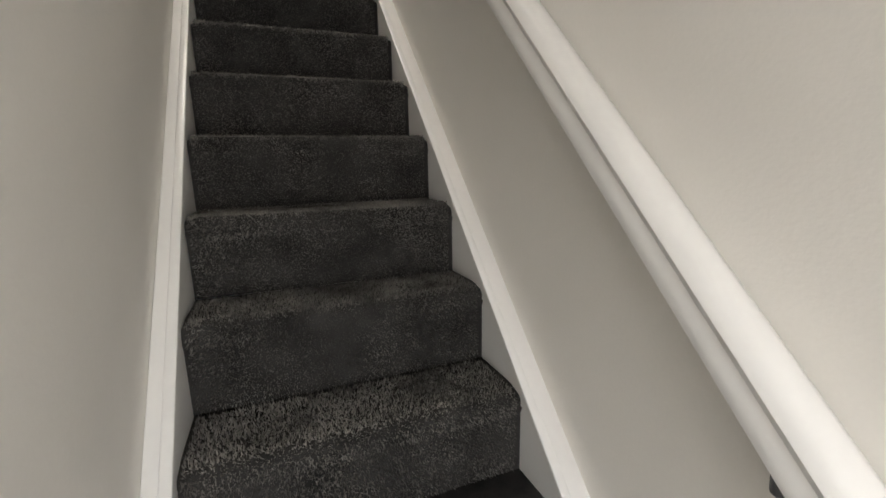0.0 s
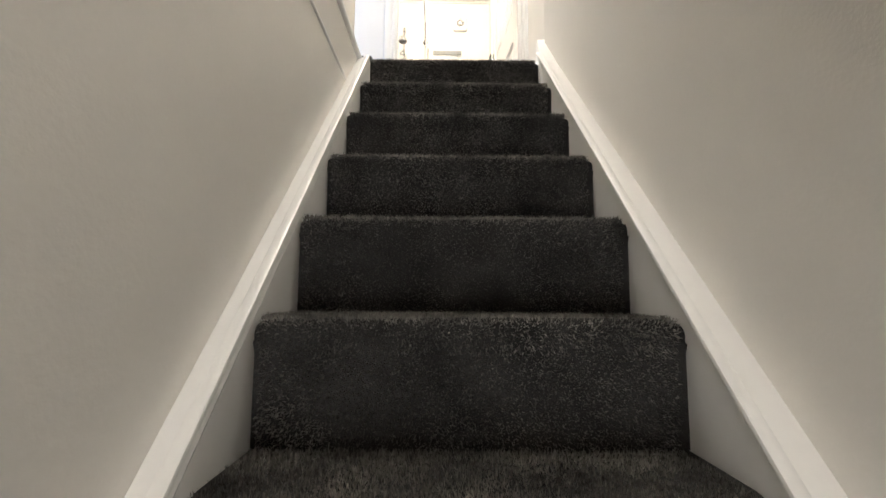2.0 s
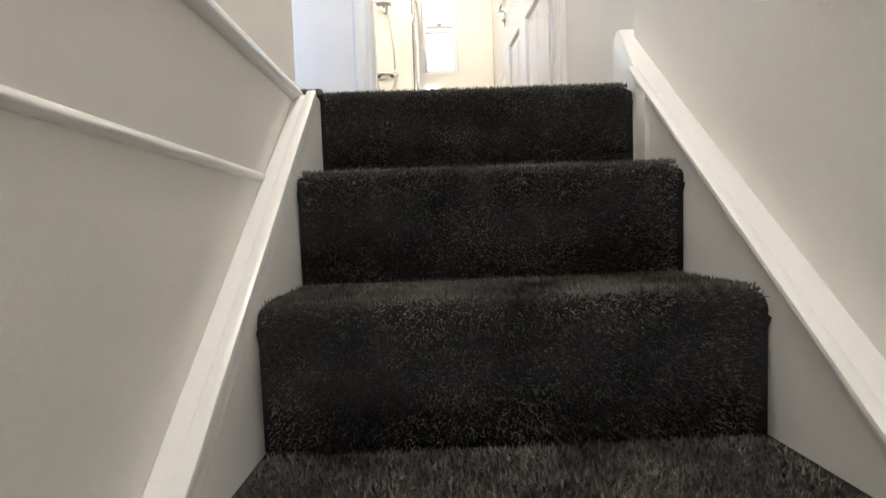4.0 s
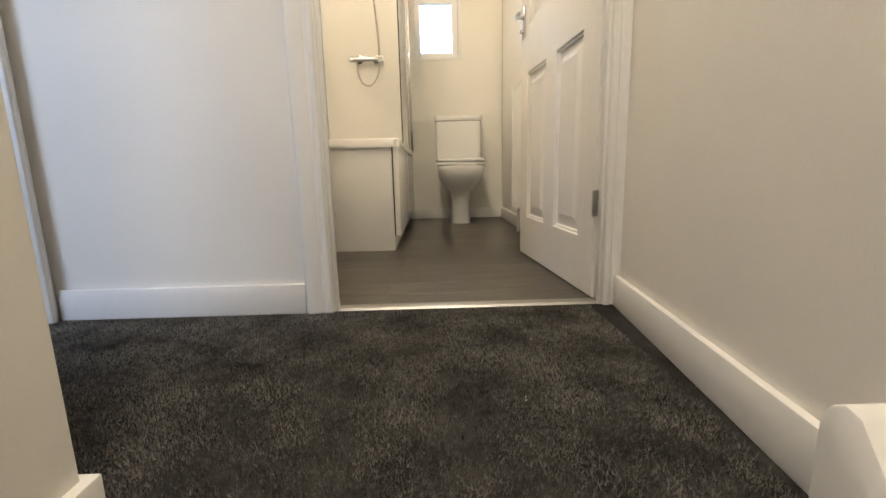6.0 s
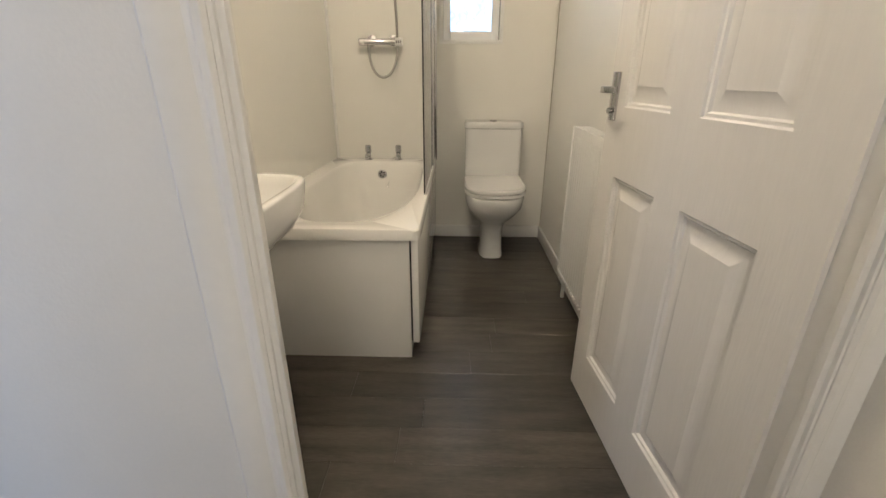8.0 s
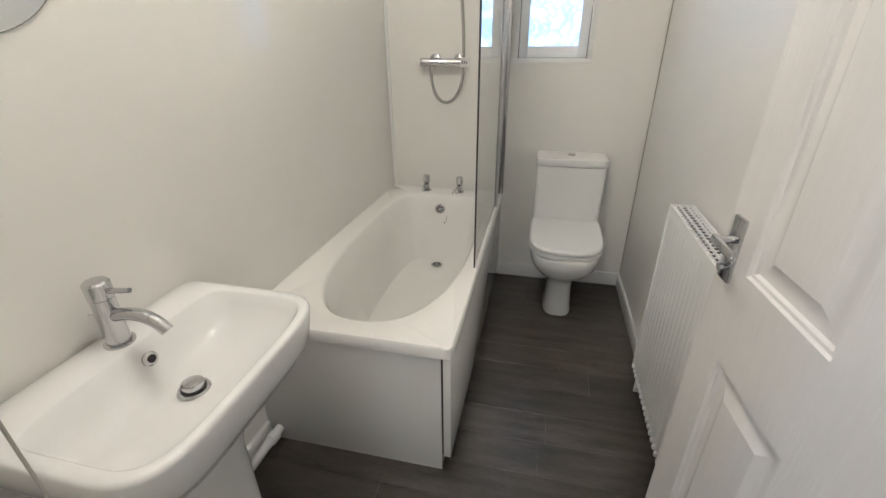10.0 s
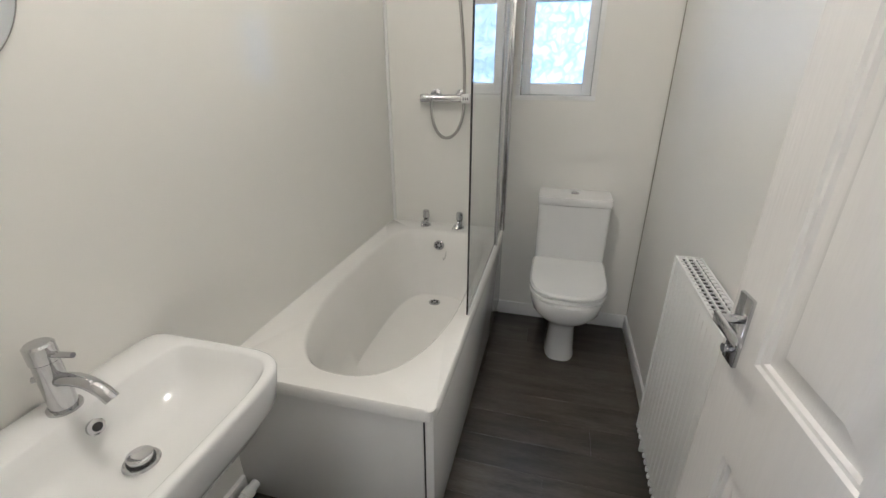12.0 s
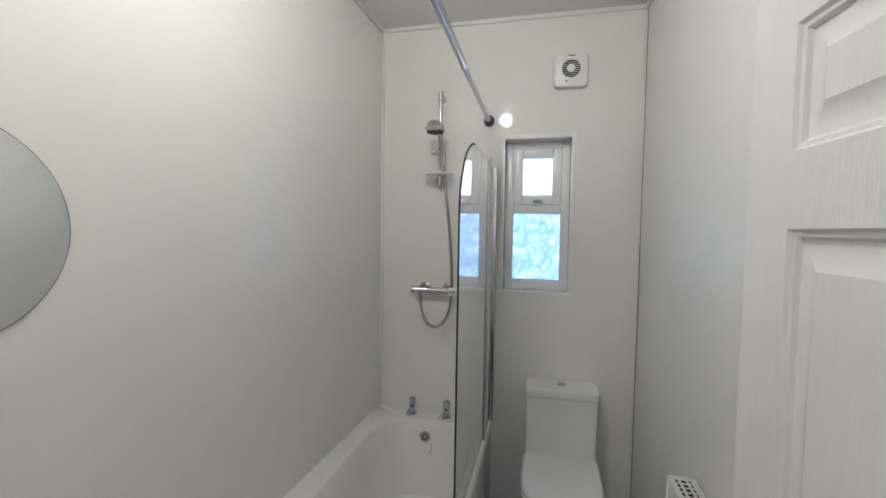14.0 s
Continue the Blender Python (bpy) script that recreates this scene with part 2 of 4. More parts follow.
stairs = thing("staircase", (0.31, -1.1, BOTTOM), "steep straight staircase with charcoal carpet and white strings", "staircase", kind="structure")
for i in range(STEPS):
    prof = step_profile(i)
    back = GO + 0.022 if i else 0.05
    bm = bmesh.new()
    cols = 40
    grid = []
    pts = prof + ([(-GO * i + back, -RISE * i - 0.002)] if i else [(0.10, 0.0)])
    x0, x1 = -0.010, W + 0.014
    for c in range(cols + 1):
        x = x0 + (x1 - x0) * c / cols
        row = []
        for k, (y, z) in enumerate(pts):
            j = 0.004 * noise.noise((x * 7, i * 3.1, k * 0.15))
            sag = 0.003 * math.sin(5 * x + i)
            e = 0.006 * max(0.0, 1 - min(x, W - x) / 0.02) if 2 < k < 12 else 0
            row.append(bm.verts.new((x, y + j * 0.6 + e, z + j * 0.4 + sag * 0.5 - e)))
        grid.append(row)
    for c in range(cols):
        for k in range(len(pts) - 1):
            bm.faces.new((grid[c][k], grid[c + 1][k], grid[c + 1][k + 1], grid[c][k + 1]))
    part("carpeted_step", bm, CARPET, stairs, "charcoal carpet over a rounded nosing", smooth=80)


def string_board(xa, xb, name, end):
    """A raking white board with a moulded top, beside the steps."""
    lift = 0.022
    low = -STEPS * GO - 0.02
    slope = RISE / GO
    # Boards reach down to the hall floor so sky light can't leak in.
    if end:
        outline = [(low, low * slope + lift), (low, BOTTOM), (0.012, BOTTOM), (0.012, 0.012 * slope + lift)]
    else:
        outline = [(low, low * slope + lift), (low, BOTTOM), (0.004, BOTTOM), (0.004, -0.016), (-0.012, -0.016), (-0.03, -0.03 * slope + lift - 0.004)]
    return part(name, prism(outline, "yz", xa, xb, 0.004), TRIM, stairs)


string_board(W + 0.010, W + 0.062, "string", True)
string_board(-0.046, -0.004, "string", False)
slope = RISE / GO
for xa, xb in ((-0.022, -0.002), (W + 0.002, W + 0.022)):
    y0, y1 = -STEPS * GO - 0.02, (-0.03 if xa < 0 else 0.010)
    part("string_bead", prism([(y0, y0 * slope + 0.012), (y1, y1 * slope + 0.012), (y1, y1 * slope + 0.027), (y0, y0 * slope + 0.027)], "yz", xa, xb, 0.004), TRIM, stairs)

bm = prism([(-0.060, -0.20), (0.172, -0.20), (0.172, 0.138), (0.164, 0.158), (0.148, 0.168), (0.128, 0.164), (-0.060, -0.060 * RISE / GO + 0.0235)], "yz", 0.664, 0.712, 0.004)
for v in bm.verts:
    if v.co.x < 0.68:
        v.co.x -= 0.038 * min(1.0, max(0.0, (0.14 - v.co.y) / 0.19))
part("string_end", bm, TRIM, stairs)
bm = box(-0.072, -0.008, -0.008, 0.10, -0.026, -0.001, 0.011, seg=3)
part("carpet_return", bm, CARPET, stairs, "charcoal carpet lapping over the string", smooth=80)
rail = thing("handrail", (0.645, -1.1, -0.45), "white painted moulded handrail on wall brackets", "handrail")
ya, yb = -2.75, -0.12
ang = math.atan2(RISE, GO)
prof = [(-0.026, -0.030), (0.026, -0.030), (0.030, -0.012), (0.024, 0.002), (0.032, 0.014), (0.026, 0.030), (0.010, 0.037), (-0.010, 0.037), (-0.026, 0.030), (-0.032, 0.014), (-0.024, 0.002), (-0.030, -0.012)]
loops = []
for y in (ya, yb):
    loops.append([(0.652 + px, y - pz * math.sin(ang), y * slope + 0.700 + pz * math.cos(ang)) for px, pz in prof])
part("grip", rings(loops, True, True), TRIM, rail, smooth=50)
for y in (-2.27, -1.3, -0.35):
    z = y * slope + 0.700
    part("bracket", tube([(0.690, y, z - 0.10), (0.675, y, z - 0.10), (0.656, y, z - 0.085), (0.652, y, z - 0.035)], 0.008), RUBBER, rail, "dark metal bracket")

# ---- shell of stairwell and landing ----
solid("wall_stair_left", box(-0.20, -0.046, -3.6, 0.19, BOTTOM - 0.1, -0.012), PAINT, "cream painted stairwell wall", "wall", kind="structure")
solid("wall_stair_left_upper", box(-0.24, -0.112, -3.6, 0.195, -0.012, TOP), PAINT, "cream painted wall above the stairwell ledge", "wall", kind="structure")
solid("wall_stair_right", box(0.685, 0.86, -3.6, 0.10, BOTTOM - 0.1, TOP), PAINT, "cream painted stairwell wall", "wall", kind="structure")
solid("wall_landing_right", prism([(0.685, 0.10), (0.732, 0.21), (0.803, 0.97), (0.95, 0.97), (0.86, 0.10)], "xy", -0.2, TOP), PAINT, "cream painted landing wall", "wall", kind="structure")
for z, y1 in ((-0.012, 0.012), (-0.197, -0.195)):
    solid("bead_moulding", tube([(-0.050, -3.0, z), (-0.050, y1 - 0.01, z), (-0.050, y1, z)], [0.017, 0.017, 0.010] if z > -0.1 else [0.009, 0.009, 0.005]), TRIM, "half-round white bead along the stairwell wall", "moulding", "stairwell beads", "structure")
solid("ledge", box(-0.114, -0.046, -3.0, 0.0, -0.016, -0.006, 0.002), TRIM, "narrow white painted ledge on the stairwell wall", "trim", kind="structure")
solid("floor_landing", box(-0.85, 0.80, 0.058, 0.985, -0.10, -0.0015), CARPET, "charcoal cut pile carpet on the landing", "floor", kind="structure")
solid("wall_landing_back", box(-0.82, -0.2405, 0.06, 0.1945, -0.1, TOP), PAINT, "cream painted landing wall", "wall", kind="structure")
solid("ceiling_landing", box(-1.0, 0.95, -3.7, 1.10, TOP, TOP + 0.1), CEIL, "white ceiling", "ceiling", kind="structure")
# bathroom dividing wall, with the doorway
XL, XR, HEAD = -0.020, 0.757, 2.000
solid("wall_landing_front", join(join(box(-0.85, XL - 0.012, 0.985, 1.008, -0.1, TOP), box(XL - 0.012, XR + 0.012, 0.985, 1.008, HEAD + 0.012, TOP)), box(XR + 0.012, 1.0, 0.985, 1.056, -0.1, TOP)), PAINT, "white painted wall beside the bathroom doorway", "wall", kind="structure")
frame_ = thing("door_frame_1", (XL, 1.03, 0), "white gloss door lining and moulded architrave", "door frame", kind="structure")
part("lining", box(XL - 0.012, XL, 0.978, 1.016, 0, HEAD + 0.012, 0.001), TRIM, frame_)
part("lining", box(XR, XR + 0.012, 0.978, 1.060, 0, HEAD + 0.012, 0.001), TRIM, frame_)
part("lining", box(XL, XR, 0.978, 1.016, HEAD, HEAD + 0.012, 0.001), TRIM, frame_)
part("door_stop", box(XL, XL + 0.010, 0.984, 0.998, 0, HEAD, 0.001), TRIM, frame_)
part("door_stop", box(XR - 0.010, XR, 0.984, 0.998, 0, HEAD, 0.001), TRIM, frame_)


def architrave_profile(x_in, side, y_face):
    """Section of a moulded architrave: from the inner edge outwards."""
    w = [0, 0.005, 0.014, 0.019, 0.026, 0.034, 0.060, 0.067, 0.074]
    d = [0.010, 0.014, 0.014, 0.010, 0.010, 0.016, 0.019, 0.019, 0.012]
    return [(x_in + side * a, y_face - b) for a, b in zip(w, d)] + [(x_in + side * 0.074, y_face), (x_in, y_face)]


part("architrave", prism(architrave_profile(XL - 0.006, -1, 0.985), "xy", 0, HEAD + 0.06), TRIM, frame_)
part("architrave", prism([(min(x, 0.806), y) for x, y in architrave_profile(XR + 0.004, 1, 0.985)[:7]] + [(0.806, 0.985), (XR + 0.004, 0.985)], "xy", 0, HEAD + 0.06), TRIM, frame_)
part("architrave", box(XL - 0.080, XR + 0.03, 0.967, 0.985, HEAD + 0.006, HEAD + 0.066, 0.003), TRIM, frame_)
part("strike_plate", box(XL, XL + 0.002, 0.9985, 1.012, 1.005, 1.062, 0.0005), BRASS, frame_, "worn brass strike plate")
solid("threshold_strip", prism([(0.985, 0.0), (1.030, 0.0), (1.026, 0.006), (1.008, 0.010), (0.990, 0.006)], "yz", XL, XR), STEEL, "dull metal carpet threshold strip", "threshold", kind="structure")

# skirtings
solid("baseboard", box(-0.80, XL - 0.082, 0.970, 0.985, 0, 0.088, 0.003), TRIM, "white skirting board", "skirting", kind="structure")
solid("baseboard", prism([(0.713, 0.1735), (0.729, 0.1735), (0.8015, 0.966), (0.7865, 0.966)], "xy", 0, 0.090, 0.003), TRIM, "white skirting board", "skirting", kind="structure")
solid("baseboard", prism([(-0.13, 0.150), (-0.098, 0.150), (-0.098, 0.208), (-0.75, 0.208), (-0.75, 0.1955), (-0.13, 0.1955)], "xy", 0, 0.078, 0.002), TRIM, "white skirting board turning a wall corner", "skirting", kind="structure")

# bedroom beyond the landing
solid("wall_bedroom_door", join(join(box(-0.85, -0.82, 0.955, 0.985, -0.1, TOP), box(-0.85, -0.82, 0.195, 0.955, HEAD, TOP)), box(-0.85, -0.82, -1.2, 0.195, -0.1, TOP)), PAINT, "white painted wall with the bedroom doorway", "wall", kind="structure")
frame2 = thing("door_frame_2", (-0.82, 0.55, 0), "white gloss bedroom door lining and architrave", "door frame", kind="structure")
part("lining", box(-0.855, -0.815, 0.945, 0.955, 0, HEAD, 0.001), TRIM, frame2)
part("architrave", box(-0.820, -0.802, 0.946, 0.9695, 0, HEAD + 0.06, 0.004), TRIM, frame2)
part("architrave_step", box(-0.806, -0.798, 0.952, 0.962, 0, HEAD + 0.05, 0.004), TRIM, frame2)
solid("threshold_strip", box(-0.868, -0.835, 0.205, 0.945, 0.0, 0.006, 0.002), STEEL, "dull metal carpet threshold strip", "threshold", kind="structure")
solid("floor_bedroom", box(-3.4, -0.8505, -1.2, 2.6, -0.1, -0.002), CARPET, "charcoal bedroom carpet", "floor", kind="structure")
solid("wall_bedroom_west", box(-3.5, -3.4, -1.3, 2.7, -0.1, TOP), PAINT, "white bedroom wall", "wall", kind="structure")
solid("wall_bedroom_south", join(join(join(box(-3.4, -2.75, -1.3, -1.2, -0.1, TOP), box(-1.45, -0.82, -1.3, -1.2, -0.1, TOP)), box(-2.75, -1.45, -1.3, -1.2, -0.1, 0.85)), box(-2.75, -1.45, -1.3, -1.2, 2.05, TOP)), PAINT, "white bedroom wall with the window opening", "wall", kind="structure")
solid("ceiling_bedroom", box(-3.5, -0.8, -1.3, 2.7, TOP + 0.002, TOP + 0.1), CEIL, "white ceiling", "ceiling", kind="structure")
solid("wall_bedroom_north", box(-3.4, -0.75, 2.6, 2.7, -0.1, TOP), PAINT, "white bedroom wall", "wall", kind="structure")
solid("wall_bedroom_east", box(-0.90, -0.81, 1.008, 2.6, -0.1, TOP), PAINT, "white bedroom wall", "wall", kind="structure")
solid("baseboard", box(-3.4, -0.96, 2.586, 2.6, 0, 0.09, 0.003), TRIM, "white skirting board", "skirting", kind="structure")
# hall below
# Unseen panel added to keep sky light from under the stairs.
solid("wall_under_landing", box(-0.2, 0.86, 0.20, 0.30, BOTTOM - 0.1, -0.1), PAINT, "unseen panel added under the landing to block sky light", "wall", kind="structure")
# Extended unseen beneath the stairs to close that space against light.
solid("floor_hall", box(-0.3, 0.86, -3.7, 0.30, BOTTOM - 0.1, BOTTOM), CARPET, "charcoal hall carpet", "floor", kind="structure")
# Out of view; the opening is made up to go with the hall lamp.
solid("wall_hall_end", join(join(join(box(-0.24, 0.0, -3.7, -3.6, BOTTOM - 0.1, TOP), box(0.62, 0.86, -3.7, -3.6, BOTTOM - 0.1, TOP)), box(0.0, 0.62, -3.7, -3.6, -1.15, TOP)), box(0.0, 0.62, -3.7, -3.6, BOTTOM - 0.1, BOTTOM + 0.35)), PAINT, "unseen cream hall wall with an assumed, unglazed opening", "wall", kind="structure")

# ---- bathroom shell ----
BX0, BX1, BY1 = -0.570, 0.848, 3.420
TOPB = 2.76  # bathroom ceiling
WX0, WX1, WZ0, WZ1 = 0.148, 0.496, 1.288, 2.113
BXN = -0.645  # the left wall runs slightly out of square
solid("wall_bathroom_left", prism([(BXN, 1.014), (BX0, BY1), (BX0, BY1 + 0.15), (-0.8, BY1 + 0.15), (-0.8, 1.014)], "xy", -0.1, TOPB + 0.1), PANEL, "glossy white shower wall panels", "wall", kind="structure")


def wall_x(y):
    return BXN + (BX0 - BXN) * (y - 1.041) / (BY1 - 1.041)


solid("wall_bathroom_right", box(BX1, BX1 + 0.1, 1.056, BY1 + 0.15, -0.1, TOPB + 0.1), SATIN, "satin white painted wall", "wall", kind="structure")
bm = box(BX0, WX0, BY1, BY1 + 0.15, -0.1, TOPB + 0.1)
join(bm, box(WX1, BX1, BY1, BY1 + 0.15, -0.1, TOPB + 0.1))
join(bm, box(WX0, WX1, BY1, BY1 + 0.15, -0.1, WZ0))
join(bm, box(WX0, WX1, BY1, BY1 + 0.15, WZ1, TOPB + 0.1))
solid("wall_bathroom_back", bm, PANEL, "glossy white wall panels round a small window", "wall", kind="structure")
solid("ceiling_bathroom", box(-0.7, BX1, 1.008, BY1, TOPB, TOPB + 0.1), CEIL, "white panelled bathroom ceiling", "ceiling", kind="structure")
solid("wall_bathroom_front_lining", join(box(BXN - 0.02, XL - 0.012, 1.008, 1.014, 0, TOPB), box(XL - 0.012, XR + 0.012, 1.008, 1.014, HEAD + 0.012, TOPB)), PANEL, "glossy white wall panel beside the doorway", "wall", kind="structure")
# trims
for args in ((BX0, BX1, BY1 - 0.014, BY1, TOPB - 0.022, TOPB), (BX1 - 0.014, BX1, 1.10, BY1 - 0.014, TOPB - 0.022, TOPB), (BX0, BX0 + 0.016, BY1 - 0.016, BY1, 0.5, TOPB - 0.022)):
    solid("trim", box(*args, 0.003), PLASTIC, "white plastic edge trim of the wall panels", "trim", "panel trims", "structure")
solid("trim", box(BX1 - 0.0035, BX1 - 0.0005, BY1 - 0.009, BY1 - 0.006, 0.09, TOPB - 0.022), BRASS, "thin dull joint line in the wall corner", "trim", "panel trims", "structure")
for args in ((0.10, BX1, BY1 - 0.013, BY1, 0, 0.085), (BX1 - 0.013, BX1, 1.10, BY1 - 0.013, 0, 0.085), (-0.645, -0.602, 1.02, 1.945, 0, 0.085)):
    solid("baseboard", box(*args, 0.003), PLASTIC, "white plastic skirting with a sealant bead", "skirting", kind="structure")

solid("trim", prism([(wall_x(1.045), 1.045), (BX0, BY1 - 0.016), (BX0 + 0.014, BY1 - 0.016), (wall_x(1.045) + 0.014, 1.045)], "xy", TOPB - 0.022, TOPB, 0.002), PLASTIC, "white plastic edge trim of the wall panels", "trim", "panel trims", "structure")
# window
win = thing("window_1", ((WX0 + WX1) / 2, BY1 + 0.1, WZ0), "small white plastic window with frosted panes", "window", kind="structure")
for args in ((WX0 - 0.022, WX1 + 0.022, WZ1, WZ1 + 0.022), (WX0 - 0.022, WX1 + 0.022, WZ0 - 0.022, WZ0), (WX0 - 0.022, WX0, WZ0, WZ1), (WX1, WX1 + 0.022, WZ0, WZ1)):
    part("reveal_trim", box(args[0], args[1], BY1 - 0.004, BY1 + 0.001, args[2], args[3], 0.001), PLASTIC, win)
fy0, fy1 = BY1 + 0.085, BY1 + 0.14
ZT = WZ0 + 0.455
for args in ((WX0, WX0 + 0.045, WZ0, WZ1), (WX1 - 0.045, WX1, WZ0, WZ1), (WX0 + 0.045, WX1 - 0.045, WZ0, WZ0 + 0.055), (WX0 + 0.045, WX1 - 0.045, WZ1 - 0.045, WZ1), (WX0 + 0.045, WX1 - 0.045, ZT - 0.03, ZT + 0.02)):
    part("window_frame", box(args[0], args[1], fy0, fy1, args[2], args[3], 0.004), UPVC, win)
for args in ((WX0 + 0.042, WX0 + 0.094, ZT + 0.018, WZ1 - 0.042), (WX1 - 0.094, WX1 - 0.042, ZT + 0.018, WZ1 - 0.042), (WX0 + 0.094, WX1 - 0.094, ZT + 0.018, ZT + 0.074), (WX0 + 0.094, WX1 - 0.094, WZ1 - 0.094, WZ1 - 0.042)):
    part("sash", box(args[0], args[1], fy0 - 0.012, fy1 - 0.01, args[2], args[3], 0.004), UPVC, win)
for args in ((WX0 + 0.044, WX1 - 0.044, WZ0 + 0.054, ZT - 0.029, FROST), (WX0 + 0.093, WX1 - 0.093, ZT + 0.073, WZ1 - 0.093, OPAL)):
    p = part("pane", box(args[0], args[1], fy0 + 0.022, fy0 + 0.028, args[2], args[3]), args[4], win, smooth=0)
    p.visible_shadow = False
hz = ZT + 0.038
bm = box((WX0 + WX1) / 2 - 0.02, (WX0 + WX1) / 2 + 0.02, fy0 - 0.020, fy0 - 0.010, hz - 0.008, hz + 0.008, 0.003)
tube([((WX0 + WX1) / 2 - 0.012, fy0 - 0.022, hz), ((WX0 + WX1) / 2 - 0.012, fy0 - 0.034, hz + 0.002), ((WX0 + WX1) / 2 + 0.03, fy0 - 0.036, hz - 0.006)], 0.005, bm=bm)
part("window_handle", bm, STEEL, win, "small metal window handle")
solid("backdrop", box(-1.5, 2.2, 5.2, 5.22, -1.0, 4.9), OUTSIDE, "pale overcast daylight outside the window", "backdrop", kind="structure", smooth=0)

# ---- door leaf ----
door = thing("door_1", (0.748, 1.038, 0.01), "white six-panel wood-grain door standing open", "door", kind="structure")
U = Vector((-0.0797, 0.9968, 0)).normalized()
N = Vector((-U.y, U.x, 0))
DM = Matrix(((U.x, N.x, 0, 0.748), (U.y, N.y, 0, 1.038), (0, 0, 1, 0), (0, 0, 0, 1)))  # width, thickness, height
DW, DT = 0.790, 0.036
us, zs = [(0.117, 0.347), (0.457, 0.687)], [(0.18, 0.805), (0.997, 1.630), (1.734, 1.905)]
bm = bmesh.new()
for a, b in ((0, us[0][0]), (us[0][1], us[1][0]), (us[1][1], DW)):
    join(bm, box(a, b, -DT, 0, 0.005, HEAD - 0.006, 0.0, m=DM))
cuts = [0.005] + [z for p in zs for z in p] + [HEAD - 0.006]
for k in range(0, len(cuts), 2):
    for a, b in us:
        join(bm, box(a, b, -DT, 0, cuts[k], cuts[k + 1], 0.0, m=DM))
bmesh.ops.remove_doubles(bm, verts=bm.verts, dist=0.0005)
part("door_leaf", bm, DOORPAINT, door, smooth=20)
for a, b in us:
    for c, d in zs:
        bm = bmesh.new()
        for sgn, face in ((1, 0.0), (-1, -DT)):
            loops = []
            for inset, depth in ((0, 0), (0.004, 0.005), (0.010, 0.006), (0.014, 0.012), (0.020, 0.013), (0.030, 0.012), (0.052, 0.004), (0.054, 0.003)):
                w = face - sgn * depth
                loops.append([DM @ Vector(q) for q in ((a + inset, w, c + inset), (b - inset, w, c + inset), (b - inset, w, d - inset), (a + inset, w, d - inset))])
            rings(loops, False, True, bm)
        part("panel", bm, DOORPAINT, door, smooth=20)
hu, hz = 0.748, 1.022
bm = box(hu - 0.020, hu + 0.020, 0, 0.008, hz - 0.065, hz + 0.065, 0.002, m=DM)
plate = part("handle_plate", bm, CHROME, door, "polished chrome lever backplate")
bm = tube([DM @ Vector(p) for p in ((hu, 0.006, hz + 0.02), (hu, 0.036, hz + 0.02))], 0.008)
join(bm, box(hu - 0.078, hu + 0.010, 0.033, 0.045, hz + 0.010, hz + 0.028, 0.004, m=DM))
part("lever", bm, CHROME, plate)
bm = tube([DM @ Vector(p) for p in ((hu, 0.008, hz - 0.038), (hu, 0.020, hz - 0.038))], 0.008)
part("thumb_turn", bm, CHROME, plate)
part("handle_plate", box(hu - 0.020, hu + 0.020, -DT - 0.008, -DT, hz - 0.065, hz + 0.065, 0.002, m=DM), CHROME, door)
for z in (0.255, 1.74):
    bm = box(-0.005, -0.001, -DT + 0.002, -0.002, z, z + 0.075, 0.0005, m=DM)
    tube([DM @ Vector((-0.006, 0.004, z)), DM @ Vector((-0.006, 0.004, z + 0.075))], 0.006, bm=bm)
    part("hinge", bm, STEEL, door, "dull steel butt hinge")

# ---- bath ----
fitted((1.152, 1.070, 1.107), (-0.524, 1.824, 0), (-0.618, 1.930, 0))
bath = thing("bathtub", (-0.18, 2.5, 0), "white acrylic bathtub with white boxed panels along the wall", "bathtub")
bx, by, ba, bb = -0.208, 2.520, 0.316, 0.696
loops = [oval(bx, by, ba, bb, 0.468, 30), oval(bx, by, ba, bb, 0.500, 30), oval(bx, by, ba - 0.005, bb - 0.005, 0.506, 30)]
ox, oy = -0.182, 2.500
loops += [oval(ox, oy, 0.246, 0.602, 0.506, 5, n2=2.5), oval(ox, oy, 0.240, 0.596, 0.503, 5, n2=2.5), oval(ox, oy, 0.233, 0.586, 0.490, 5, n2=2.5),
          oval(ox, oy + 0.01, 0.215, 0.558, 0.38, 4.5, n2=2.5), oval(ox, oy + 0.02, 0.198, 0.526, 0.24, 4, n2=2.5), oval(ox, oy + 0.03, 0.176, 0.485, 0.165, 3.6, n2=2.4),
          oval(ox, oy + 0.03, 0.130, 0.42, 0.142, 3.2, n2=2.4), oval(ox, oy + 0.03, 0.04, 0.12, 0.136, 2.5)]
part("tub", rings(loops, False, True), ACRYLIC, bath, smooth=45)
part("end_panel", box(-0.52, 0.0723, 1.840, 1.850, 0.0, 0.485, 0.002), ACRYLIC, bath)
part("side_panel", box(0.078, 0.101, 1.834, 3.215, 0.07, 0.485, 0.003), ACRYLIC, bath)
part("plinth", box(0.058, 0.070, 1.851, 3.215, 0.0, 0.08, 0.001), ACRYLIC, bath)
# Black strip painted as the shade in the gap between panels.
part("panel_seam", box(0.0725, 0.0778, 1.842, 1.848, 0.07, 0.485), DARK, bath, "dark strip standing for the shaded gap between the bath panels")


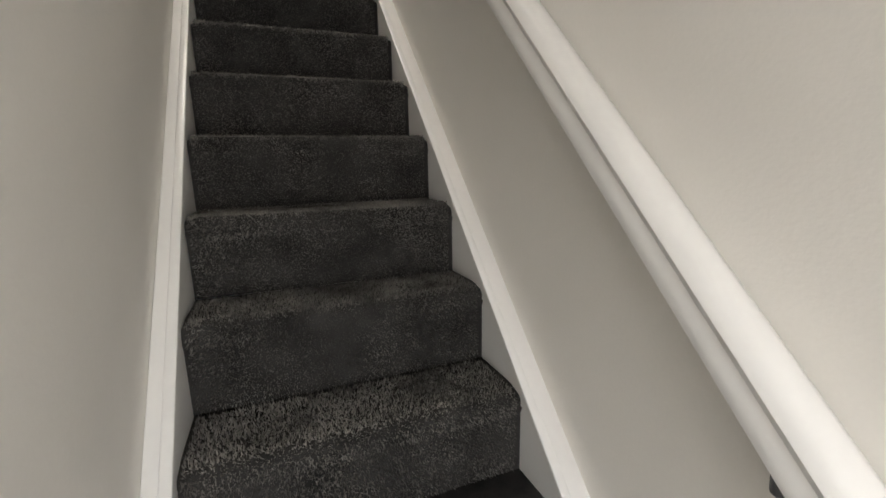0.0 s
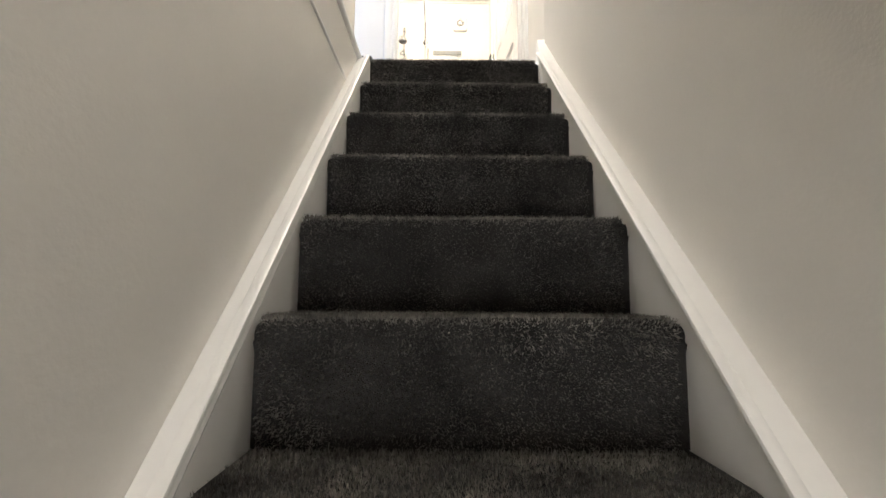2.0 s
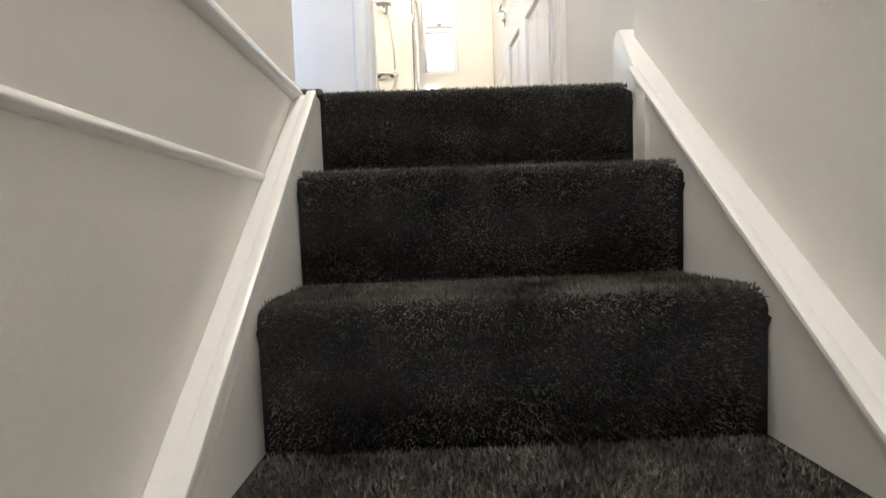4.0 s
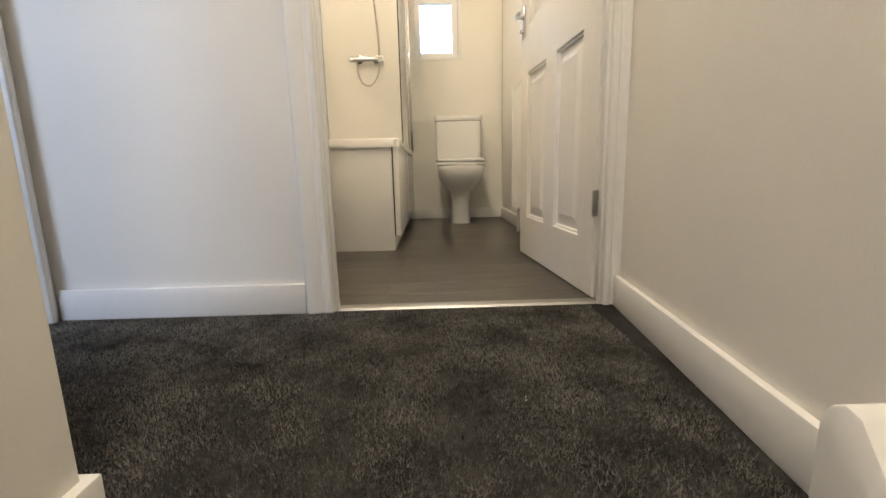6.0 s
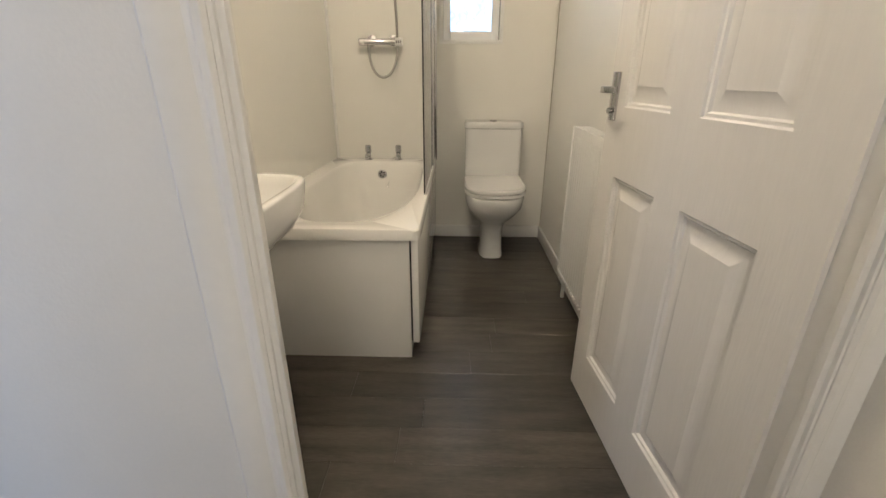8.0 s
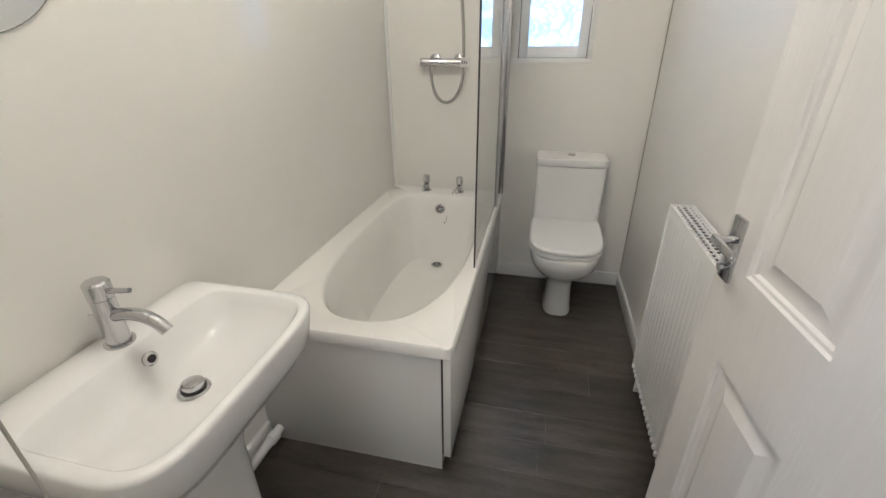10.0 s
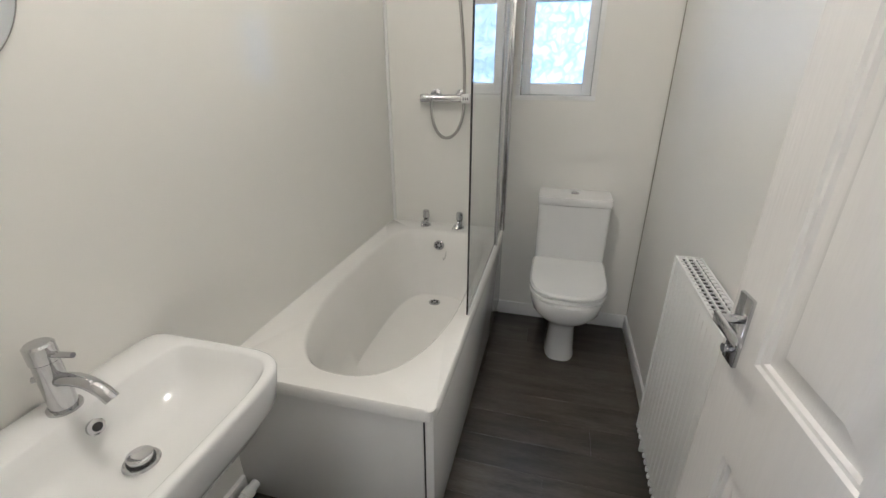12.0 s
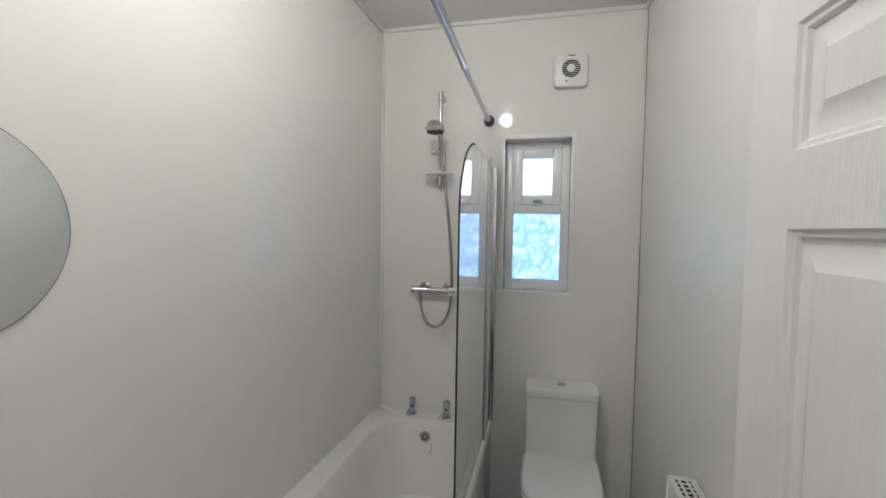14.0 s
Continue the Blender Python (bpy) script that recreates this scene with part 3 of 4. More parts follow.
def disc_grate(c, axis, r, parent, name, label):
    """A chrome ring with a dark slotted middle: black discs painted as shaded holes."""
    c, axis = Vector(c), Vector(axis).normalized()
    bm = tube([c, c + axis * 0.004, c + axis * 0.006], [r, r, r * 0.82], 24)
    g = part(name, bm, CHROME, parent, label)
    u = axis.orthogonal().normalized()
    v = axis.cross(u)
    for k in range(6):
        a = k * math.pi / 3
        q = c + (u * math.cos(a) + v * math.sin(a)) * r * 0.52
        # Solid black disc in place of a hole's shade.
        part("hole", tube([q + axis * 0.0055, q + axis * 0.0075], r * 0.19, 10), DARK, g)
    return g


disc_grate((-0.196, 3.066, 0.435), (0, -1, 0.12), 0.026, bath, "overflow", "chrome overflow grille")
disc_grate((-0.195, 2.96, 0.150), (0, 0, 1), 0.028, bath, "drain", "chrome plug hole")
pts = bez((-0.135, 3.16, 0.52), (-0.15, 3.08, 0.53), (-0.165, 3.06, 0.30), (-0.175, 3.055, 0.37), 16)
part("plug_chain", tube(pts, 0.0018, 6), CHROME, bath)


def bath_tap(x):
    t = thing("bath_tap", (x, 3.155, 0.506), "small chrome pillar tap on the bath rim", "tap", "bath taps")
    part("body", tube([(x, 3.155, 0.506), (x, 3.155, 0.512), (x, 3.155, 0.514), (x, 3.155, 0.548)], [0.024, 0.024, 0.014, 0.014], 16), CHROME, t)
    part("handle", tube([(x, 3.155, 0.549), (x, 3.155, 0.553), (x, 3.155, 0.588), (x, 3.155, 0.592)], [0.012, 0.018, 0.016, 0.012], 10), CHROME, t)
    part("spout", tube(bez((x, 3.150, 0.530), (x, 3.13, 0.545), (x, 3.10, 0.545), (x, 3.085, 0.522), 8), [0.011] * 8 + [0.010], 12), CHROME, t)


bath_tap(-0.286)
bath_tap(-0.112)

# ---- shower ----
fitted((1.04, 1, 1.104), (-0.340, BY1, 0), (-0.366, BY1, 0))
shower = thing("shower_set", (-0.2, BY1, 1.15), "chrome bar shower valve with riser rail, hose and hand shower", "shower")
vy = BY1 - 0.055
part("valve_bar", tube([(-0.340, vy, 1.152), (-0.334, vy, 1.152), (-0.334, vy, 1.152), (-0.30, vy, 1.152), (-0.295, vy, 1.152), (-0.120, vy, 1.152)], [0.014, 0.019, 0.019, 0.019, 0.016, 0.016], 20), CHROME, shower)
part("valve_knob", box(-0.124, -0.080, vy - 0.021, vy + 0.021, 1.131, 1.173, 0.006), PLASTIC, shower, "white and chrome temperature knob")
for k in range(3):
    part("knob_mark", box(-0.116 + k * 0.011, -0.111 + k * 0.011, vy - 0.0225, vy - 0.0205, 1.145, 1.158), RUBBER, shower)
for x in (-0.27, -0.14):
    part("wall_elbow", tube([(x, BY1, 1.160), (x, BY1 - 0.008, 1.160), (x, BY1 - 0.010, 1.160), (x, vy, 1.156)], [0.030, 0.030, 0.018, 0.018], 20), CHROME, shower)
rx, ry = -0.185, BY1 - 0.055
part("riser_rail", tube([(rx, ry, 1.70), (rx, ry, 2.125)], 0.010, 16), CHROME, shower)
for z in (1.705, 2.125):
    bm = tube([(rx, BY1, z), (rx, BY1 - 0.04, z), (rx, ry - 0.012, z)], [0.020, 0.014, 0.013], 14)
    join(bm, tube([(rx, ry, z - 0.022), (rx, ry, z + 0.022)], 0.016, 14))
    part("rail_end", bm, CHROME, shower)
bm = box(rx - 0.045, rx + 0.03, ry - 0.03, ry + 0.016, 1.835, 1.862, 0.008)
part("slider", bm, CHROME, shower)
part("hand_shower_head", tube([(rx - 0.005, ry - 0.10, 1.935), (rx - 0.005, ry - 0.10, 1.942), (rx - 0.005, ry - 0.095, 1.960), (rx - 0.005, ry - 0.085, 1.972)], [0.047, 0.052, 0.045, 0.015], 24), CHROME, shower)
part("nozzle_plate", tube([(rx - 0.005, ry - 0.1005, 1.9315), (rx - 0.005, ry - 0.1, 1.9345)], 0.044, 24), RUBBER, shower, "dark rubber nozzle plate")
part("hand_shower_handle", tube(bez((rx - 0.005, ry - 0.085, 1.962), (rx, ry - 0.06, 1.955), (rx + 0.02, ry - 0.03, 1.88), (rx + 0.028, ry - 0.022, 1.78), 10), 0.011, 12), CHROME, shower)
bm = tube([(rx + 0.075 * math.cos(a), ry - 0.03 + 0.045 * math.sin(a), 1.742) for a in [2 * math.pi * k / 24 for k in range(25)]], 0.004, 8)
join(bm, box(rx - 0.07, rx + 0.07, ry - 0.07, ry + 0.01, 1.736, 1.740, 0.001))
part("soap_dish", bm, PLASTIC, shower, "clear and chrome oval soap dish")
hose = bez((rx + 0.028, ry - 0.022, 1.78), (rx + 0.035, ry - 0.02, 1.60), (-0.100, ry - 0.02, 1.40), (-0.112, vy - 0.005, 1.13), 16)
hose += bez((-0.112, vy - 0.005, 1.13), (-0.110, vy - 0.02, 0.93), (-0.285, vy - 0.02, 0.90), (-0.283, vy, 1.14), 18)[1:]
part("hose", tube(hose, 0.0075, 10), STEEL, shower, "ribbed steel shower hose")

# ---- shower screen ----
fitted((1, 1.195, 1.087), (0.081, 2.395, 0.52), (0.093, 2.440, 0.566))
screen = thing("bath_screen", (0.09, 2.7, 0.506), "clear glass bath screen with rounded top and chrome posts", "shower screen")
fy, hy = 2.395, 2.985
out = [(hy, 0.520), (fy, 0.520)]
for k in range(13):
    a = radians(180 - k * 90 / 12)
    out.append((fy + 0.28 + 0.28 * math.cos(a), 1.54 + 0.26 * math.sin(a)))
out.append((hy, 1.80))
part("glass_pane", prism(out, "yz", 0.078, 0.084), CLEAR, screen, smooth=0)
edge = [(0.081, y, z) for y, z in [(fy - 0.002, 0.520)] + [(fy - 0.002, 1.54)] + [(y - 0.002, z + 0.001) for y, z in out[3:14]]]
part("seal_edge", tube(edge, 0.0035, 6), DARK, screen, "dark polished glass edge")
part("hinge_post", tube([(0.083, hy + 0.008, 0.508), (0.083, hy + 0.008, 1.815)], 0.011, 12), CHROME, screen)
part("wall_post", box(0.072, 0.100, 3.215 - 0.030, 3.215 - 0.001, 0.508, 1.80, 0.003), CHROME, screen)
part("fixed_pane", box(0.081, 0.086, hy + 0.018, 3.215 - 0.03, 0.52, 1.79), CLEAR, screen, smooth=0)
part("bottom_seal", box(0.077, 0.085, fy, hy, 0.508, 0.520, 0.001), PLASTIC, screen)

fitted((1, 1.085, 1), (0.066, 3.215, 2.005), (0.056, BY1, 2.215))
crail = thing("shower_curtain_rail", (0.066, 2.2, 2.005), "white and chrome shower curtain rail across the room", "curtain rail")
part("pole", tube([(0.066, 3.215, 2.005), (0.0785, 2.45, 2.005)], 0.0115, 16), PLASTIC, crail)
part("outer_pole", tube([(0.078, 2.47, 2.005), (0.112, 1.042, 2.005)], 0.0135, 16), CHROME, crail)
part("end_cup", tube([(0.066, 3.215, 2.005), (0.066, 3.215 - 0.01, 2.005), (0.066, 3.215 - 0.028, 2.005)], [0.031, 0.030, 0.018], 20), RUBBER, crail, "dark grey rubber end cup")

# ---- extractor fan ----
fx, fz = 0.480, 2.450
fitted((1.07, 1, 1.07), (fx, 0, fz), (fx, 0, fz))
fan = thing("extractor_fan", (fx, BY1, fz), "square white extractor fan with round slotted grille", "fan")
loops = []
for y, a in ((BY1, 0.082), (BY1 - 0.02, 0.082), (BY1 - 0.032, 0.078), (BY1 - 0.036, 0.070)):
    loops.append([(fx + p[0], y, fz + p[1]) for p in oval(0, 0, a, a, 0, 7, 40)])
part("cover", rings(loops, True, True), PLASTIC, fan)
# The cover is closed; this black disc paints the shade behind the slats.
part("grille_well", tube([(fx, BY1 - 0.034, fz + 0.008), (fx, BY1 - 0.0375, fz + 0.008)], 0.043, 32), DARK, fan, "black disc standing for the shaded grille opening")
for k in range(-4, 5):
    h = 0.0095 * k
    hw = math.sqrt(max(0.043 ** 2 - h * h, 0)) - 0.001
    part("slat", box(fx - hw, fx + hw, BY1 - 0.041, BY1 - 0.037, fz + 0.008 + h - 0.0010, fz + 0.008 + h + 0.0010), PLASTIC, fan)
part("hub", tube([(fx, BY1 - 0.037, fz + 0.008), (fx, BY1 - 0.043, fz + 0.008)], [0.020, 0.018], 24), PLASTIC, fan)
part("indicator", tube([(fx - 0.02, BY1 - 0.036, fz - 0.052), (fx - 0.02, BY1 - 0.038, fz - 0.052)], 0.004, 10), DARK, fan)
part("name_bar", box(fx - 0.014, fx + 0.016, BY1 - 0.0372, BY1 - 0.0355, fz + 0.066, fz + 0.070), RUBBER, fan)

# ---- toilet ----
fitted((1.03, 1.01, 1.088), (0.462, 3.215, 0), (0.474, BY1, 0))
toilet = thing("toilet", (0.462, 3.0, 0), "white close-coupled toilet with the lid closed", "toilet")
tx = 0.462
loops = [oval(tx, 2.955, 0.076, 0.152, 0.0, 5, n2=3), oval(tx, 2.955, 0.074, 0.150, 0.012, 5, n2=3), oval(tx, 2.960, 0.070, 0.145, 0.05, 5, n2=3), oval(tx, 2.965, 0.068, 0.142, 0.16, 5, n2=3),
         oval(tx, 2.945, 0.085, 0.180, 0.22, 5, n2=2.6), oval(tx, 2.915, 0.140, 0.240, 0.275, 6, n2=2.5), oval(tx, 2.890, 0.166, 0.272, 0.325, 7, n2=2.6), oval(tx, 2.880, 0.172, 0.285, 0.385, 8, n2=2.7), oval(tx, 2.880, 0.166, 0.280, 0.398, 8, n2=2.7)]
part("pan", rings(loops, True, True), CERAMIC, toilet, smooth=60)
part("seat", rings([oval(tx, 2.850, 0.172, 0.222, 0.401, 9, n2=3), oval(tx, 2.850, 0.176, 0.228, 0.404, 9, n2=3), oval(tx, 2.850, 0.176, 0.228, 0.415, 9, n2=3), oval(tx, 2.850, 0.172, 0.224, 0.418, 9, n2=3)], True, True), PLASTIC, toilet)
part("lid", rings([oval(tx, 2.850, 0.172, 0.224, 0.421, 9, n2=3), oval(tx, 2.850, 0.177, 0.230, 0.425, 9, n2=3), oval(tx, 2.850, 0.177, 0.230, 0.436, 9, n2=3), oval(tx, 2.850, 0.168, 0.222, 0.444, 9, n2=3)], True, True), CERAMIC, toilet)
loops = [oval(tx, 3.122, 0.164, 0.082, 0.395, 12), oval(tx, 3.122, 0.171, 0.087, 0.42, 12), oval(tx, 3.118, 0.172, 0.090, 0.712, 12)]
part("cistern", rings(loops, True, True), CERAMIC, toilet)
part("cistern_lid", rings([oval(tx, 3.116, 0.174, 0.092, 0.715, 14), oval(tx, 3.116, 0.177, 0.095, 0.720, 14), oval(tx, 3.116, 0.177, 0.095, 0.742, 14), oval(tx, 3.116, 0.174, 0.092, 0.750, 14)], True, True), CERAMIC, toilet)
part("flush_button", tube([(tx, 3.13, 0.750), (tx, 3.13, 0.754), (tx, 3.13, 0.756)], [0.021, 0.021, 0.018], 24), CHROME, toilet, "round chrome dual flush button")

# ---- basin ----
fitted((1.09, 1.23, 0.979), (-0.348, 1.435, 0), (-0.412, 1.518, 0))
basin = thing("washbasin", (-0.3, 1.37, 0), "white ceramic pedestal washbasin against the wall panels", "washbasin")
ZR = 0.808
cx, cy = -0.348, 1.435


def D(ax, ay, dx, z, n=12, n2=5.0):
    return oval(cx + dx, cy, ax, ay, z, n, 72, n2, axis="x")


loops = [D(0.10, 0.10, -0.06, ZR - 0.20), D(0.135, 0.145, -0.05, ZR - 0.185), D(0.175, 0.205, -0.015, ZR - 0.135), D(0.188, 0.225, -0.003, ZR - 0.085), D(0.193, 0.231, 0.0, ZR - 0.010), D(0.191, 0.229, 0.0, ZR - 0.003), D(0.187, 0.225, 0.0, ZR),
         D(0.138, 0.209, 0.036, ZR, 8, 5.0), D(0.134, 0.205, 0.036, ZR - 0.004, 8, 5.0), D(0.126, 0.196, 0.036, ZR - 0.03, 7, 4.4), D(0.110, 0.174, 0.030, ZR - 0.075, 5, 3.6), D(0.070, 0.115, 0.018, ZR - 0.100, 3, 2.6), D(0.024, 0.030, 0.003, ZR - 0.108, 2, 2)]
part("bowl", rings(loops, True, True), CERAMIC, basin, smooth=60)
loops = []
for z, a, b in ((0.0, 0.080, 0.095), (0.02, 0.078, 0.092), (0.10, 0.066, 0.078), (0.45, 0.066, 0.080), (0.60, 0.075, 0.095), (0.675, 0.088, 0.110)):
    loops.append(oval(-0.370, cy, a, b, z, 5, 48, 3, axis="x"))
part("pedestal", rings(loops, True, True), CERAMIC, basin, smooth=60)
fitted((1.1, 1.1, 1.0), (-0.345, 1.435, 0.700), (-0.398, 1.527, 0.688))
d = thing("basin_waste", (cx + 0.003, cy, ZR - 0.107), "chrome pop-up waste in the basin", "plug")
part("flange", tube([(cx + 0.003, cy, ZR - 0.107), (cx + 0.003, cy, ZR - 0.102)], [0.032, 0.029], 28), CHROME, d)
# Black ring painted as the shaded gap round the plug.
part("gap_ring", tube([(cx + 0.003, cy, ZR - 0.1025), (cx + 0.003, cy, ZR - 0.0995)], 0.024, 28), DARK, d)
part("plug", tube([(cx + 0.003, cy, ZR - 0.099), (cx + 0.003, cy, ZR - 0.089), (cx + 0.003, cy, ZR - 0.086)], [0.022, 0.022, 0.016], 28), CHROME, d)
fitted((1.1, 1.1, 1.0), (-0.422, 1.435, 0.774), (-0.495, 1.530, 0.756))
oc, od = Vector((-0.422, cy - 0.002, ZR - 0.034)), Vector((1, 0, 0.35)).normalized()
o = part("overflow_ring", tube([oc, oc + od * 0.006, oc + od * 0.008], [0.016, 0.016, 0.011], 20), CHROME, basin, "chrome overflow ring")
# Black disc on the ring, painted as the shaded overflow opening.
part("overflow_hole", tube([oc + od * 0.007, oc + od * 0.0092], 0.009, 16), DARK, o)
fitted((1.1, 1.1, 1.1), (-0.482, 1.439, 0.808), (-0.560, 1.530, 0.791))
tap = thing("basin_mixer_tap", (-0.482, cy + 0.004, ZR), "chrome single lever mixer tap on the basin", "tap")
ty = cy + 0.004
part("body", tube([(-0.482, ty, ZR), (-0.482, ty, ZR + 0.005), (-0.482, ty, ZR + 0.006), (-0.482, ty, ZR + 0.105)], [0.028, 0.028, 0.022, 0.021], 24), CHROME, tap)
part("cap", tube([(-0.482, ty, ZR + 0.107), (-0.482, ty, ZR + 0.138), (-0.482, ty, ZR + 0.142)], [0.023, 0.023, 0.019], 24), CHROME, tap)
part("lever", tube([(-0.467, ty, ZR + 0.122), (-0.412, ty + 0.004, ZR + 0.128)], [0.006, 0.005], 10), CHROME, tap)
part("spout", tube(bez((-0.472, ty, ZR + 0.065), (-0.417, ty, ZR + 0.085), (-0.377, ty, ZR + 0.080), (-0.352, ty, ZR + 0.048), 12), 0.0125, 16), CHROME, tap)
part("waste_rod", tube([(-0.505, ty, ZR + 0.06), (-0.515, ty - 0.004, ZR + 0.06), (-0.523, ty - 0.008, ZR + 0.06)], [0.004, 0.004, 0.006], 8), CHROME, tap)
fitted((1, 1.1, 1.05), (-0.490, 1.845, 0), (-0.568, 1.950, 0))
wp = thing("waste_pipe", (-0.44, 1.7, 0.09), "white plastic waste pipe along the wall", "pipe")
part("pipe", tube([(-0.500, 1.36, 0.062), (-0.490, 1.845, 0.052)], 0.017, 16), PLASTIC, wp)
part("coupling", tube([(-0.491, 1.785, 0.053), (-0.490, 1.815, 0.052)], 0.022, 16), PLASTIC, wp)

# ---- mirror, cord, lamp ----
fitted()
MY, MZ, mr = 1.540, 1.609, 0.210
mx = wall_x(MY)
wn_ = Vector((BY1 - 1.041, -(BX0 - BXN), 0)).normalized()
wt_ = Vector((-wn_.y, wn_.x, 0))
mc = Vector((mx, MY, MZ))
mir = thing("wall_mirror", (mx, MY, MZ), "round frameless mirror on the wall panels", "mirror")
part("mirror_glass", tube([mc + wn_ * 0.001, mc + wn_ * 0.0055, mc + wn_ * 0.006], [mr, mr, mr - 0.003], 72), MIRROR, mir, smooth=20)
part("mirror_edge", tube([mc + wn_ * 0.004 + (wt_ * math.cos(a) + Vector((0, 0, 1)) * math.sin(a)) * (mr + 0.0005) for a in [2 * math.pi * k / 72 for k in range(73)]], 0.002, 6), STEEL, mir, "grey bevelled edge")
cord = thing("light_pull_cord", (-0.086, 1.106, TOPB), "grey light pull cord with a white plastic end", "pull cord")
part("ceiling_switch", tube([(-0.086, 1.125, TOPB), (-0.086, 1.125, TOPB - 0.02), (-0.086, 1.125, TOPB - 0.035)], [0.022, 0.022, 0.016], 24), PLASTIC, cord)
part("string", tube([(-0.086, 1.112, TOPB - 0.03), (-0.086, 1.106, 1.6), (-0.086, 1.106, 0.959)], 0.0016, 6), CORD, cord)
part("cord_end", tube([(-0.086, 1.106, 0.966), (-0.086, 1.106, 0.959), (-0.086, 1.106, 0.946), (-0.086, 1.106, 0.931), (-0.086, 1.106, 0.927)], [0.003, 0.005, 0.006, 0.010, 0.009], 16), PLASTIC, cord)
lamp = thing("ceiling_light", (0.0, 1.80, TOPB), "small round white ceiling light, switched on", "ceiling light")
part("backplate", tube([(0, 1.80, TOPB), (0, 1.80, TOPB - 0.02)], 0.075, 32), PLASTIC, lamp)
part("diffuser", tube([(0, 1.80, TOPB - 0.02), (0, 1.80, TOPB - 0.045), (0, 1.80, TOPB - 0.06)], [0.065, 0.06, 0.035], 32), LAMP, lamp)

# Assumed fitting for the landing lamp, out of view.
pend = thing("ceiling_light", (0.25, -0.45, TOP), "assumed, unseen round white flush ceiling light over the stairs, switched on", "ceiling light")
part("backplate", tube([(0.25, -0.45, TOP), (0.25, -0.45, TOP - 0.03)], 0.16, 32), PLASTIC, pend)
part("diffuser", tube([(0.25, -0.45, TOP - 0.03), (0.25, -0.45, TOP - 0.05), (0.25, -0.45, TOP - 0.06)], [0.15, 0.145, 0.11], 32), LAMP, pend)

# ---- radiator ----
fitted((1.34, 1.05, 1.09), (0.729, 2.385, 0), (0.757, 2.460, 0))
rad = thing("radiator", (0.76, 2.06, 0.1), "white steel panel radiator with a top grille on the wall", "radiator")
r0, r1, z0, z1 = 1.74, 2.385, 0.150, 0.800
xf = 0.729
loops = []
cols = 20
bm = bmesh.new()
ys = []
for k in range(cols):
    a = r0 + 0.012 + (r1 - r0 - 0.024) * k / cols
    w = (r1 - r0 - 0.024) / cols
    ys += [(a, 0), (a + w * 0.30, 0), (a + w * 0.42, 0.003), (a + w * 0.88, 0.003)]
ys.append((r1 - 0.012, 0))
lo = [bm.verts.new((xf + 0.006 - d_, y, z0 + 0.03)) for y, d_ in ys]
hi = [bm.verts.new((xf + 0.006 - d_, y, z1 - 0.035)) for y, d_ in ys]
for k in range(len(ys) - 1):
    bm.faces.new((lo[k], lo[k + 1], hi[k + 1], hi[k]))
join(bm, box(xf + 0.004, xf + 0.016, r0, r1, z0, z1 - 0.004, 0.004))
part("front_panel", bm, PLASTIC, rad)
part("back_panel", box(0.776, 0.788, r0, r1, z0, z1 - 0.004, 0.003), PLASTIC, rad)
part("end_cover", box(xf, 0.790, r1, r1 + 0.004, z0, z1, 0.001), PLASTIC, rad)
# Added black sheet close beneath the bars, painting the shade inside the slots.
part("grille_bed", box(xf + 0.012, 0.786, r0, r1, z1 - 0.014, z1 - 0.0065), DARK, rad)
for x in (xf + 0.002, 0.750, 0.766, 0.783):
    part("grille_rail", box(x, x + 0.004, r0, r1, z1 - 0.008, z1, 0.001), PLASTIC, rad)
n = 30
for k in range(n):
    y = r0 + (r1 - r0) * (k + 0.5) / n
    part("grille_bar", box(xf + 0.004, 0.787, y - 0.002, y + 0.002, z1 - 0.0035, z1 - 0.001), PLASTIC, rad)
for k in range(24):
    y = r0 + (r1 - r0) * (k + 0.5) / 24
    part("bottom_tab", box(xf - 0.002, xf + 0.004, y - 0.006, y + 0.006, z0 + 0.004, z0 + 0.018, 0.001), PLASTIC, rad)
part("valve", tube([(0.765, r1 + 0.004, z0 + 0.03), (0.765, r1 + 0.045, z0 + 0.03), (0.765, r1 + 0.046, z0 + 0.03)], [0.010, 0.012, 0.004], 12), PLASTIC, rad)
part("pipe", tube([(0.765, r1 + 0.036, z0 + 0.04), (0.765, r1 + 0.036, 0.0)], 0.0075, 10), PLASTIC, rad)

# ---- vinyl floor, plank by plank ----
fitted()
vf = thing("floor_bathroom", (0.17, 2.1, 0), "dark grey-brown wood-effect vinyl plank floor", "floor", kind="structure")
part("underlay", box(-0.66, BX1, 1.0, BY1, -0.1, -0.0045), DARK, vf)
rng = random.Random(4)
y, row = 1.0, 0
while y < BY1:
    x = -0.66 - rng.random() * 0.8
    while x < BX1:
        a, b = max(x, -0.66), min(x + 0.85, BX1)
        if b - a > 0.02:
            part("plank", box(a + 0.0003, b - 0.0003, y + 0.0003, min(y + 0.142, BY1) - 0.0003, -0.004, 0.0, 0.0008, seg=1), VINYL, vf, smooth=0)
        x += 0.85
    y += 0.142
    row += 1
solid("ground", box(-60, 60, 5.3, 120, -2.6, -2.5), GROUND, "dull ground outside", "ground", kind="structure")


